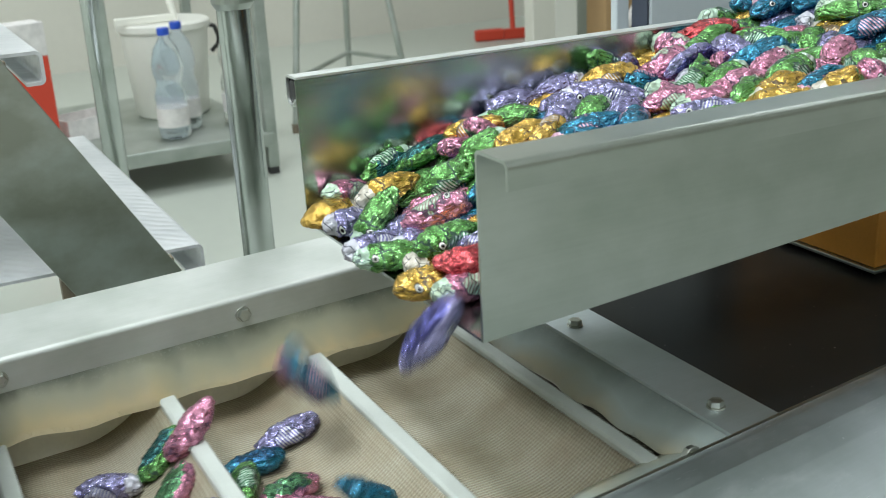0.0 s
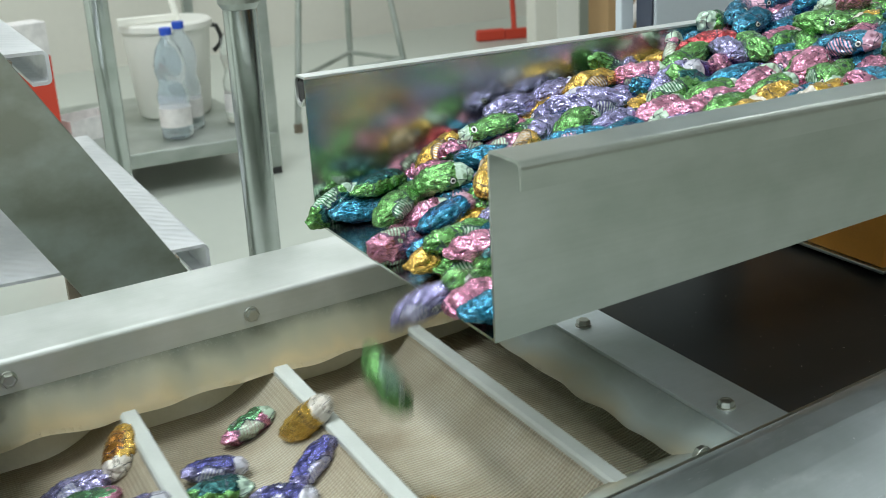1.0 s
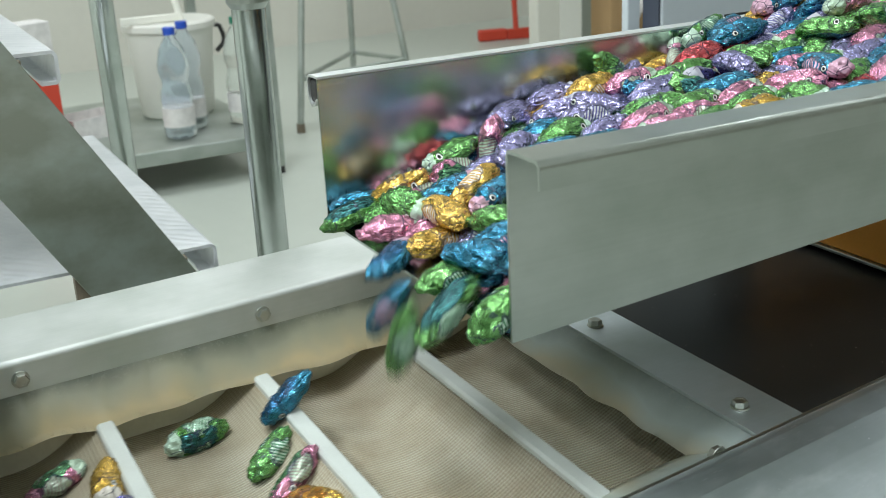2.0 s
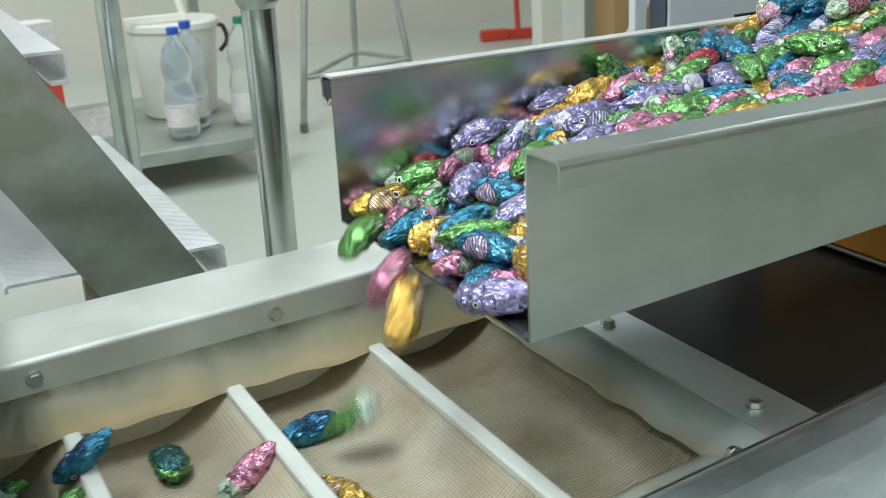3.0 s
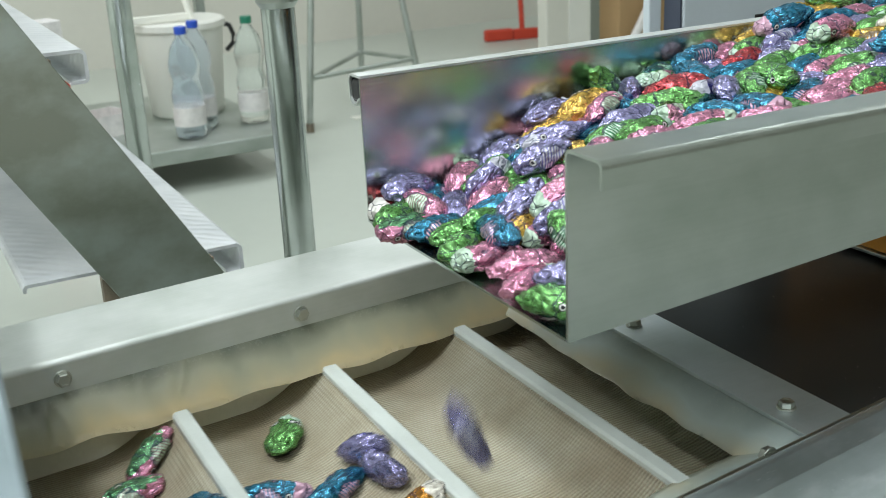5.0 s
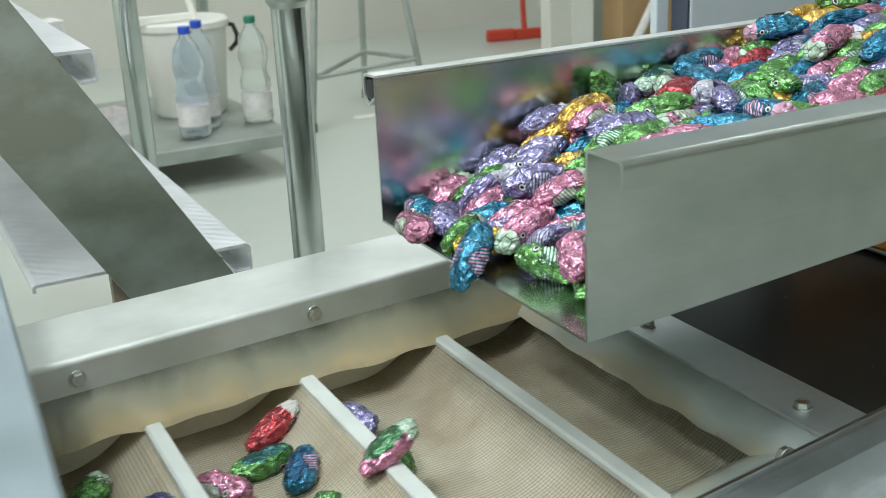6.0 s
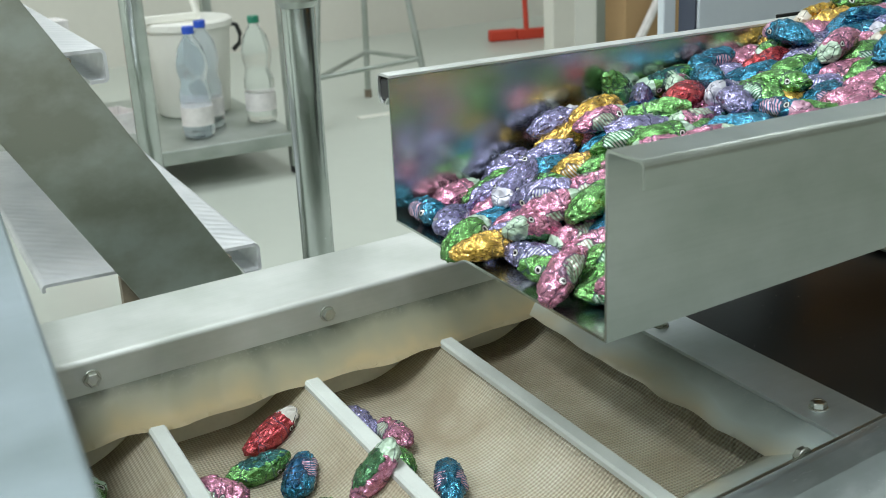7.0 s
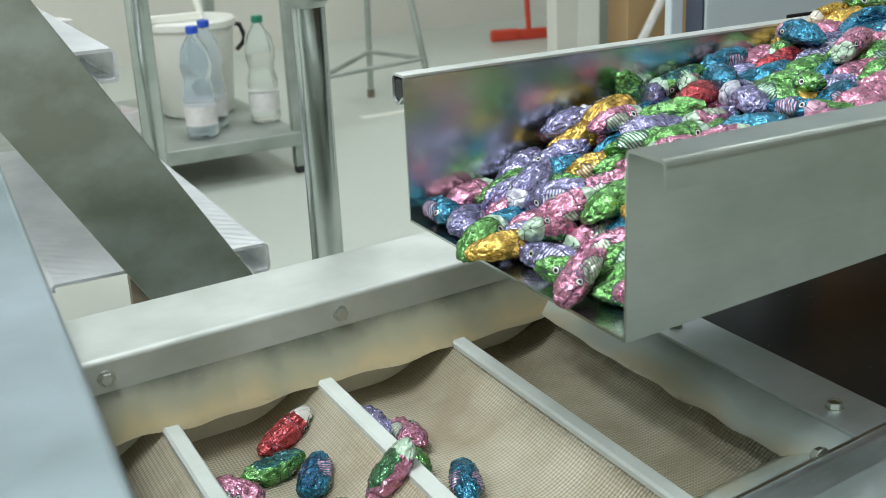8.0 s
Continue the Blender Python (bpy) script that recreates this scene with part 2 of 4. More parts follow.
    col = mix_colour(nt, white, col, (0.55, 0.56, 0.52))
    col = mix_colour(nt, pupil, col, (0.01, 0.01, 0.015))
    nt.links.new(col, p.inputs["Base Color"])
    flat_ink = math_of(nt, "MAXIMUM", math_of(nt, "MAXIMUM", head, rim), ink)
    nt.links.new(math_of(nt, "MULTIPLY_ADD", math_of(nt, "MAXIMUM", flat_ink, math_of(nt, "MULTIPLY", fin, 0.6)), -0.50, 0.74), p.inputs["Metallic"])
    # creases: sharp folds between smooth facets, longer along the body, at three sizes
    def folds(sx, scale):
        n = noise_of(nt, coords(nt, (sx, 1, 1)), scale, 0.0)
        return math_of(nt, "ABSOLUTE", math_of(nt, "ADD", n, -0.5))
    h = math_of(nt, "ADD", folds(0.35, 190), math_of(nt, "MULTIPLY", folds(0.5, 420), 0.45))
    h = math_of(nt, "ADD", h, math_of(nt, "MULTIPLY", folds(0.8, 1000), 0.08))
    b = bump(nt, p, h, 1.0, 0.0026)
    # small flat facets, each tilted its own way
    cells = nt.nodes.new("ShaderNodeTexVoronoi")
    cells.inputs["Scale"].default_value = 330
    nt.links.new(coords(nt, (0.6, 1, 1)), cells.inputs["Vector"])
    tilt = nt.nodes.new("ShaderNodeVectorMath")
    tilt.operation = "MULTIPLY_ADD"
    tilt.inputs[1].default_value, tilt.inputs[2].default_value = (0.6, 0.6, 0.6), (-0.3, -0.3, -0.3)
    nt.links.new(cells.outputs["Color"], tilt.inputs[0])
    total = nt.nodes.new("ShaderNodeVectorMath")
    total.operation = "ADD"
    nt.links.new(nt.nodes.new("ShaderNodeNewGeometry").outputs["Normal"], total.inputs[0])
    nt.links.new(tilt.outputs[0], total.inputs[1])
    unit = nt.nodes.new("ShaderNodeVectorMath")
    unit.operation = "NORMALIZE"
    nt.links.new(total.outputs[0], unit.inputs[0])
    nt.links.new(unit.outputs[0], b.inputs["Normal"])
    return m


FOILS = {
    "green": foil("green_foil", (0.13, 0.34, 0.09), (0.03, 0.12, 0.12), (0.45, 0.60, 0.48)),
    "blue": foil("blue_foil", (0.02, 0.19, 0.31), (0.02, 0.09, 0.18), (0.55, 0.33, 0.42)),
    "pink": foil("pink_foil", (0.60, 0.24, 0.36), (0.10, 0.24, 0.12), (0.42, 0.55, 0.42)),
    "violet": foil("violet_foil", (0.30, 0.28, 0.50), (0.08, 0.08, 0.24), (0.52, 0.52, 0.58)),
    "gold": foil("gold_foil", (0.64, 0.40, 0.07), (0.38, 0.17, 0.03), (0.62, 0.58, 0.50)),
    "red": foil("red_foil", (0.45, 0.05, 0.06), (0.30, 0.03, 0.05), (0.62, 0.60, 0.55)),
}


# ------------------------------------------------------------------ mesh helpers
def mesh_from(bm, name, material, smooth=False):
    me = bpy.data.meshes.new(name)
    bmesh.ops.recalc_face_normals(bm, faces=bm.faces)
    if smooth:
        for f in bm.faces:
            f.smooth = True
    bm.to_mesh(me)
    bm.free()
    me.materials.append(material)
    return me


def part(name, bm, material, parent=None, label="", smooth=False):
    ob = new(name, mesh_from(bm, name, material, smooth))
    if parent is not None:
        ob.parent = parent
    return tagged(ob, label=label)


def thing(name, label, category, group="", at=None):
    ob = new(name)
    ob.empty_display_size = 0.02
    if at is not None:
        ob.matrix_basis = at
    return tagged(ob, label, category, group)


def box(x0, x1, y0, y1, z0, z1, bevel=0.0, seg=2, bm=None):
    own = bmesh.new()
    bmesh.ops.create_cube(own, size=1.0)
    for v in own.verts:
        v.co = Vector((x0 + (v.co.x + 0.5) * (x1 - x0), y0 + (v.co.y + 0.5) * (y1 - y0), z0 + (v.co.z + 0.5) * (z1 - z0)))
    if bevel:
        bmesh.ops.bevel(own, geom=own.edges[:], offset=bevel, segments=seg, affect="EDGES", profile=0.5)
    if bm is None:
        return own
    me = bpy.data.meshes.new("join")
    own.to_mesh(me)
    own.free()
    bm.from_mesh(me)
    bpy.data.meshes.remove(me)
    return bm


def extrude(profile, axis, a, b, bevel=0.0):
    """A closed outline drawn in the two other axes, pushed from a to b along the axis."""
    bm = bmesh.new()
    k = "xyz".index(axis)

    def at(u, v, w):
        c = [u, v]
        c.insert(k, w)
        return bm.verts.new(c)
    low = [at(u, v, a) for u, v in profile]
    high = [at(u, v, b) for u, v in profile]
    n = len(profile)
    for i in range(n):
        bm.faces.new((low[i], low[(i + 1) % n], high[(i + 1) % n], high[i]))
    bm.faces.new(low[::-1])
    bm.faces.new(high)
    if bevel:
        bmesh.ops.bevel(bm, geom=bm.edges[:], offset=bevel, segments=2, affect="EDGES", profile=0.5)
    return bm


def fold(points, thick):
    """The outline of a bent sheet of that thickness along a polyline."""
    left, right = [], []
    n = len(points)
    for i, (u, v) in enumerate(points):
        d = Vector((0, 0))
        if i:
            d += (Vector(points[i]) - Vector(points[i - 1])).normalized()
        if i < n - 1:
            d += (Vector(points[i + 1]) - Vector(points[i])).normalized()
        d.normalize()
        m = Vector((-d.y, d.x)) * thick / 2
        left.append((u + m.x, v + m.y))
        right.append((u - m.x, v - m.y))
    return left + right[::-1]


def arc(cx, cy, r, a0, a1, n=5):
    return [(cx + r * math.cos(radians(a0 + (a1 - a0) * i / n)), cy + r * math.sin(radians(a0 + (a1 - a0) * i / n))) for i in range(n + 1)]


def lathe(rings, seg=24):
    """A body turned about z from (radius, height) rings."""
    bm = bmesh.new()
    loops = []
    for r, z in rings:
        loops.append([bm.verts.new((r * math.cos(2 * math.pi * i / seg), r * math.sin(2 * math.pi * i / seg), z)) for i in range(seg)])
    for a, b in zip(loops, loops[1:]):
        for i in range(seg):
            bm.faces.new((a[i], a[(i + 1) % seg], b[(i + 1) % seg], b[i]))
    bm.faces.new(loops[0][::-1])
    bm.faces.new(loops[-1])
    return bm


def tube(points, radius, seg=12, bm=None):
    """A round bar along a polyline."""
    bm = bm or bmesh.new()
    pts = [Vector(p) for p in points]
    loops = []
    for i, p in enumerate(pts):
        d = (pts[min(i + 1, len(pts) - 1)] - pts[max(i - 1, 0)]).normalized()
        side = d.cross(Vector((0, 0, 1)) if abs(d.z) < 0.9 else Vector((1, 0, 0))).normalized()
        up = side.cross(d)
        loops.append([bm.verts.new(p + radius * (math.cos(2 * math.pi * j / seg) * side + math.sin(2 * math.pi * j / seg) * up)) for j in range(seg)])
    for a, b in zip(loops, loops[1:]):
        for j in range(seg):
            bm.faces.new((a[j], a[(j + 1) % seg], b[(j + 1) % seg], b[j]))
    bm.faces.new(loops[0][::-1])
    bm.faces.new(loops[-1])
    return bm


def hex_bolt():
    """A hexagon head on a washer, axis z, from z = 0 up; 13 mm across the flats."""
    washer = lathe(((0.0085, 0.0), (0.0088, 0.0004), (0.0088, 0.0012), (0.0083, 0.0016)), 24)
    head = lathe(((0.0072, 0.0016), (0.0075, 0.0022), (0.0075, 0.0064), (0.0064, 0.0072), (0.0046, 0.0072), (0.0044, 0.0068)), 6)
    return washer, head


def bolt(at, parent):
    w, h = hex_bolt()
    b = part("bolt", h, BOLT, parent)
    b.matrix_basis = at @ Matrix.Scale(0.8, 4)
    part("washer", w, BOLT, b)
    return b


# ------------------------------------------------------------------ the room
tagged(part("floor", box(-4.5, 6.5, -4.0, 5.45, -0.1, 0.0), FLOOR), "pale grey-green epoxy factory floor", "floor", kind="structure")
tagged(part("ceiling", box(-4.5, 6.5, -4.0, 5.45, 3.2, 3.3), CEIL), "plain white ceiling", "ceiling", kind="structure")
tagged(part("wall_north", box(-4.5, 6.5, 5.45, 5.6, -0.1, 3.3), WALL), "cream painted wall", "wall", kind="structure")
tagged(part("wall_south", box(-4.5, 6.5, -4.15, -4.0, -0.1, 3.3), WALL), "cream painted wall", "wall", kind="structure")
tagged(part("wall_west", box(-4.65, -4.5, -4.15, 5.6, -0.1, 3.3), WALL), "cream painted wall", "wall", kind="structure")
tagged(part("wall_east", box(6.5, 6.65, -4.15, 5.6, -0.1, 3.3), WALL), "cream painted wall", "wall", kind="structure")
tagged(part("floor_line", box(1.58, 1.86, 3.735, 3.775, 0.0, 0.004), LINE), "white marking line on the floor", "floor line", kind="structure")

# ------------------------------------------------------------------ belt conveyor
PITCH, BAR0 = 0.135, 0.047
BELT_Z, BAR_Z = 0.392, 0.428
RUN = ((0.0, 0.0), (0.5, 0.087), (1.0, 0.175), (1.5, 0.254), (3.5, 0.595), (4.0, 0.680), (4.5, 0.766), (6.0, 1.020), (6.1, 1.028), (8.0, 1.028))


def belt_shift(t):
    """How far the belt has gone by then; before the start it runs at the same pace."""
    if t < 0:
        return 0.172 * t
    return float(np.interp(t, [a for a, b in RUN], [b for a, b in RUN]))


conveyor = thing("belt_conveyor", "steel infeed conveyor with cloudy plastic side skirts", "conveyor")
# the back beam stands a little askew to the tray
RAIL = pose(0.245, 1.107, 0, 0, 0, 5.0)
beam = fold([(0.0, 0.4585), (0.0, 0.4840)] + arc(0.003, 0.4840, 0.003, 180, 90, 5) + [(0.094, 0.487)] + arc(0.094, 0.481, 0.006, 90, 0, 4) + [(0.100, 0.40)], 0.003)
b = part("back_beam", extrude(beam, "x", -0.75, 0.43), STEEL_TOP, conveyor, "bright brushed steel beam")
b.matrix_basis = RAIL
for bx in (-0.236, -0.044, 0.160, 0.352):
    bolt(RAIL @ pose(bx, -0.0016, 0.4725, 90, 0, 17 * bx), conveyor)


def skirt(length, drop, waves, seed, lean):
    """A hanging sheet along x, top at z = 0, its foot wavy in y and z."""
    bm = bmesh.new()
    nx, nz = int(length / 0.006), 8
    grid = []
    for i in range(nx + 1):
        u = length * i / nx
        w = noise.noise(Vector((u * waves, seed, 0)))
        w2 = noise.noise(Vector((u * waves * 2.3, seed + 9, 0)))
        col = []
        for j in range(nz + 1):
            k = j / nz
            foot = drop * (1 + 0.13 * w + 0.06 * w2)
            col.append(bm.verts.new((u, -lean * k - 0.016 * w * k * k - 0.009 * w2 * k * k, -foot * k)))
        grid.append(col)
    for i in range(nx):
        for j in range(nz):
            bm.faces.new((grid[i][j], grid[i + 1][j], grid[i + 1][j + 1], grid[i][j + 1]))
    bmesh.ops.solidify(bm, geom=bm.faces[:], thickness=0.0014)
    return bm


liner = part("liner", box(-0.75, 0.43, 0.0055, 0.0085, 0.377, 0.457), LINER, conveyor, "smooth grey-beige liner")
liner.matrix_basis = RAIL
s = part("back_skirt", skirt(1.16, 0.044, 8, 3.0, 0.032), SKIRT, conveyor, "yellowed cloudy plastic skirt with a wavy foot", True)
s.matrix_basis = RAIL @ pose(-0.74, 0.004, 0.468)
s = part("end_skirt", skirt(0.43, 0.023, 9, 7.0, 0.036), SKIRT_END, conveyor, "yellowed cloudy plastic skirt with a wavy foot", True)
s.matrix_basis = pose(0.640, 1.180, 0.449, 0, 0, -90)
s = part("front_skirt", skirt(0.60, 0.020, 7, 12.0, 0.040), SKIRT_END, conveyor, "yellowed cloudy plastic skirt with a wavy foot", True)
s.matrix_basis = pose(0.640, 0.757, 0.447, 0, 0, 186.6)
# strip that clamps the end skirt
part("clamp_strip", box(0.637, 0.686, 0.752, 1.20, 0.4475, 0.4505, 0.0003), STEEL_STRIP, conveyor)
for by in (0.799, 0.979, 1.16):
    bolt(pose(0.655, by, 0.4505, 0, 0, 20 * by), conveyor)
bolt(pose(0.594, 0.7520, 0.4520, -84, 0, 6), conveyor)
# side plates behind the skirts
part("side_plate", box(-1.9, 2.25, 1.170, 1.173, 0.30, 0.440), STEEL, conveyor)
part("side_plate", box(-1.9, 2.25, 0.742, 0.745, 0.30, 0.44), STEEL, conveyor)
for lx in (-1.8, -0.6, 0.6, 2.1):
    for ly in (0.730, 1.186):
        part("leg", box(lx - 0.02, lx + 0.02, ly - 0.012, ly + 0.012, 0.0, 0.38, 0.003), STEEL, conveyor)
part("bed_plate", box(-1.9, 2.25, 0.745, 1.170, 0.372, 0.376), STEEL, conveyor)

# the moving belt with its cleats
belt = thing("conveyor_belt", "beige woven belt with white cleats, running under the skirts", "belt")


def belt_height(u):
    """Height of the cloth over the flat run at u past a cleat's left edge, u from 0 to PITCH."""
    k = np.clip((u - (PITCH - 0.065)) / 0.065, 0, 1)
    return 0.030 * k * k


def belt_cloth(x0, count):
    bm = bmesh.new()
    n = 18
    prof = []
    for c in range(count):
        base = x0 + c * PITCH
        for i in range(n + 1):
            u = 0.012 + (PITCH - 0.012) * i / n
            prof.append((base + u, BELT_Z + float(belt_height(u))))
    ys = (0.752, 1.160)
    rows = []
    for px, pz in prof:
        rows.append([bm.verts.new((px, y, z)) for y, z in ((ys[0], pz), (ys[1], pz), (ys[1], 0.380), (ys[0], 0.380))])
    for a, b in zip(rows, rows[1:]):
        for i in range(4):
            bm.faces.new((a[i], b[i], b[(i + 1) % 4], a[(i + 1) % 4]))
    bm.faces.new(rows[0])
    bm.faces.new(rows[-1][::-1])
    for f in bm.faces:
        f.smooth = True
    return bm


CLEATS = 22
part("cloth", belt_cloth(BAR0 - 5 * PITCH, CLEATS - 1), BELT, belt)
bar_bm = extrude([(0.0, -0.034), (0.0, -0.002), (0.002, 0.0), (0.0125, 0.0), (0.014, -0.0015), (0.015, -0.034)], "y", 0.758, 1.150)
bar_me = mesh_from(bar_bm, "cleat", CLEAT)
for c in range(CLEATS):
    b = new("cleat", bar_me)
    b.parent = belt
    b.matrix_basis = pose(BAR0 + (c - 5) * PITCH, 0, BAR_Z)

# cover at the front and at the discharge side
cover = thing("front_cover", "dull grey steel cover sheet with scuffs along the conveyor", "cover", at=pose(0.6, 0.7515, -0.006, 0, 0, 6.4) @ pose(-0.6, -0.7535, 0))
part("sheet", extrude(fold([(0.20, 0.300), (0.60, 0.418), (0.705, 0.4535), (0.725, 0.4595), (0.742, 0.462)] + arc(0.745, 0.452, 0.010, 90, -10, 6) + [(0.754, 0.425)], 0.003), "x", -1.2, 1.3), STEEL_COVER, cover)
part("rolled_edge", tube([(-1.2, 0.7535, 0.4585), (1.3, 0.7535, 0.4585)], 0.0030, 10), STEEL_DARK, cover, "dark rolled edge", True)
for cx in (-0.6, 1.4):
    part("leg", box(cx - 0.02, cx + 0.02, 0.21, 0.25, 0.006, 0.3015, 0.003), STEEL, cover)
hood = thing("side_panel", "pale blue-grey steel panel over the belt", "panel")
panel_bm = bmesh.new()
corner = [panel_bm.verts.new(c) for c in ((0.121, 0.40, 0.65), (0.163, 1.30, 0.65), (-0.5, 1.30, 0.65), (-0.5, 0.40, 0.65))]
panel_bm.faces.new(corner)
up = bmesh.ops.extrude_face_region(panel_bm, geom=panel_bm.faces[:])
for v in up["geom"]:
    if isinstance(v, bmesh.types.BMVert):
        v.co.z -= 0.012
bmesh.ops.bevel(panel_bm, geom=panel_bm.edges[:], offset=0.004, segments=3, affect="EDGES", profile=0.5)
part("sheet", panel_bm, PANEL, hood)
for px, py in ((-0.45, 0.45), (-0.45, 1.25)):
    part("leg", box(px - 0.02, px + 0.02, py - 0.02, py + 0.02, 0.0, 0.639, 0.003), STEEL, hood)

# ------------------------------------------------------------------ machine deck and feeder tray
deck = thing("machine_deck", "dark scratched steel deck below the feeder tray", "deck")
part("plate", box(0.666, 2.30, 0.757, 1.20, 0.4400, 0.4465, 0.001), STEEL_DECK, deck)
for lx in (0.72, 2.25):
    part("leg", box(lx - 0.02, lx + 0.02, 1.153, 1.195, 0.0, 0.44, 0.003), STEEL, deck)
drive = thing("vibrator_drive", "orange painted drive unit under the feeder tray", "machine")
part("housing", box(0.953, 0.972, 0.921, 1.10, 0.4555, 0.590, 0.002), ORANGE, drive)
part("foot_plate", box(0.949, 1.02, 0.917, 1.105, 0.4515, 0.4553, 0.0008), STEEL, drive)
# Black block added to keep the space behind the plate dark.
part("motor", box(0.975, 1.30, 0.935, 1.10, 0.4555, 0.578, 0.01), BLACK, drive, "black block added to darken the space behind the orange plate")
for fy in (0.95, 1.08):
    part("foot", box(0.985, 1.01, fy - 0.012, fy + 0.012, 0.4465, 0.4514), BLACK, drive)
# Unseen plate, added to hide the bright room beyond the drive.
guard = thing("dark_backing", "dark plate added behind the drive to block the bright room", "guard")
part("plate", box(0.99, 2.30, 1.203, 1.206, 0.0, 0.66, 0.001), STEEL_DECK, guard)

tray = thing("feeder_tray", "brushed steel vibrating feeder tray with folded rims", "tray")
TRAY_RISE = 0.056
TX0, TX1, TY0, TY1, TZ0, TZ1 = 0.455, 1.50, 0.786, 1.073, 0.560, 0.678
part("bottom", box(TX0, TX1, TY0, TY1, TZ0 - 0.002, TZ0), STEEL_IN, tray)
near = [(TY0 - 0.001, TZ0 - 0.002)] + [(TY0 - 0.001, TZ1 - 0.003)] + arc(TY0 - 0.004, TZ1 - 0.003, 0.003, 0, 90, 4) + arc(TY0 - 0.031, TZ1 - 0.004, 0.004, 90, 180, 4) + [(TY0 - 0.035, TZ1 - 0.016)]
part("near_wall", extrude(fold(near, 0.002), "x", TX0, TX1), STEEL, tray)
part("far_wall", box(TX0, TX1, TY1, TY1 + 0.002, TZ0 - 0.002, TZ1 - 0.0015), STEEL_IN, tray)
rim = [(TY1 - 0.0005, TZ1)] + arc(TY1 + 0.016, TZ1 - 0.006, 0.006, 90, 0, 5) + [(TY1 + 0.022, TZ1 - 0.014)] + arc(TY1 + 0.014, TZ1 - 0.016, 0.008, 0, -150, 7) + [(TY1 + 0.004, TZ1 - 0.018)]
part("far_rim", extrude(fold(rim, 0.002), "x", TX0, TX1), STEEL_RIM, tray, "folded rim, its steel lightened for the light it catches")
# Black plug paints in the shade of the rim's hollow end.
part("rim_end", box(TX0 + 0.001, TX0 + 0.006, TY1 + 0.0035, TY1 + 0.0205, TZ1 - 0.0215, TZ1 - 0.0025, 0.004, 3), BLACK, tray, "black plug drawn as the shade in the folded rim's open end")
part("end_wall", box(TX1, TX1 + 0.002, TY0, TY1, TZ0 - 0.002, TZ1), STEEL, tray)


def ramp_z(x):
    """The slope inside the tray on which the heap lies."""
    return TZ0 + 0.002 + np.interp(x, (0.0, 0.50, 0.60, 0.76, 0.92, 1.50), (0.0, 0.0, 0.038, 0.066, 0.110, 0.12))


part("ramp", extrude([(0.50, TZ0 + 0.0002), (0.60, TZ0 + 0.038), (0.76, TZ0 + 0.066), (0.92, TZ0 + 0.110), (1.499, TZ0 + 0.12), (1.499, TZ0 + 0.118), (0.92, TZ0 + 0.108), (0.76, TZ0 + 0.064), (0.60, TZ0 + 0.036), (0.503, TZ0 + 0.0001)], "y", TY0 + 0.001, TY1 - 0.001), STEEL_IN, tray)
for ob in tray.children:
    if ob.name.split(".")[0] in ("bottom", "near_wall", "far_wall", "end_wall"):
        for v in ob.data.vertices:
            if v.co.z < TZ0 + 0.01:
                v.co.z += TRAY_RISE * (v.co.x - TX0)
for sx in (1.10, 1.42):
    for sy in (0.80, 1.06):
        part("spring_leg", tube([(sx, sy, 0.4465), (sx, sy, TZ0 - 0.002 + TRAY_RISE * (sx - TX0))], 0.006), STEEL, tray)

# ------------------------------------------------------------------ stairs behind the conveyor
stairs = thing("steel_stairs", "steel stairs with ribbed plate treads and dark stringers", "stairs")
TREADS = [(0.229 - 0.154 * k, 0.490 - 0.154 * k, 0.390 + 0.262 * k) for k in range(0, 5)]
for x0, x1, tz in TREADS:
    prof = [(x0, tz - 0.008), (x0, tz - 0.004)] + arc(x0 + 0.004, tz - 0.004, 0.004, 180, 90, 3) + arc(x1 - 0.006, tz - 0.006, 0.006, 90, 0, 4) + [(x1, tz - 0.030)] + arc(x1 - 0.005, tz - 0.030, 0.005, 0, -90, 3) + [(x1 - 0.02, tz - 0.035)]
    part("tread", extrude(fold(prof, 0.004), "y", 1.568, 2.30), TREAD, stairs, "pale ribbed plate tread")
    part("bracket", box(x0 + 0.085, x1 - 0.04, 1.552, 1.567, tz - 0.05, tz - 0.004), BROWN, stairs)
for y0, y1 in ((1.540, 1.551), (2.302, 2.312)):
    prof = [(0.674, 0.0), (0.543, 0.0), (-0.163, 1.2), (-0.032, 1.2)]
    part("stringer", extrude(prof, "y", y0, y1, 0.0012), STEEL_DARK, stairs, "dark mottled steel stringer")


def post(x, y, r, z1, label):
    ob = thing("handrail_post", label, "post")
    part("tube", lathe(((r, 0.006), (r, z1)), 28), CHROME, ob, smooth=True)
    part("base_plate", lathe(((r * 2.2, 0.0), (r * 2.2, 0.005), (r * 2.1, 0.006)), 28), STEEL, ob)
    part("fitting", lathe(((r * 0.9, 0.0), (r * 1.25, 0.01), (r * 1.25, 0.06), (r * 0.9, 0.07)), 28), STEEL, ob).matrix_basis = pose(0, 0, 0.684)
    ob.matrix_basis = pose(x, y, 0)
    return ob


post(0.540, 1.488, 0.0195, 1.6, "polished steel tube post of the handrail")
post(0.556, 2.40, 0.022, 1.6, "polished steel tube post of the handrail")

# ------------------------------------------------------------------ trolley and what stands on it
cart = thing("trolley", "low steel trolley with a flat shelf", "trolley")
part("shelf", box(0.10, 1.155, 3.20, 4.0, 0.085, 0.125, 0.004), STEEL_SHELF, cart)
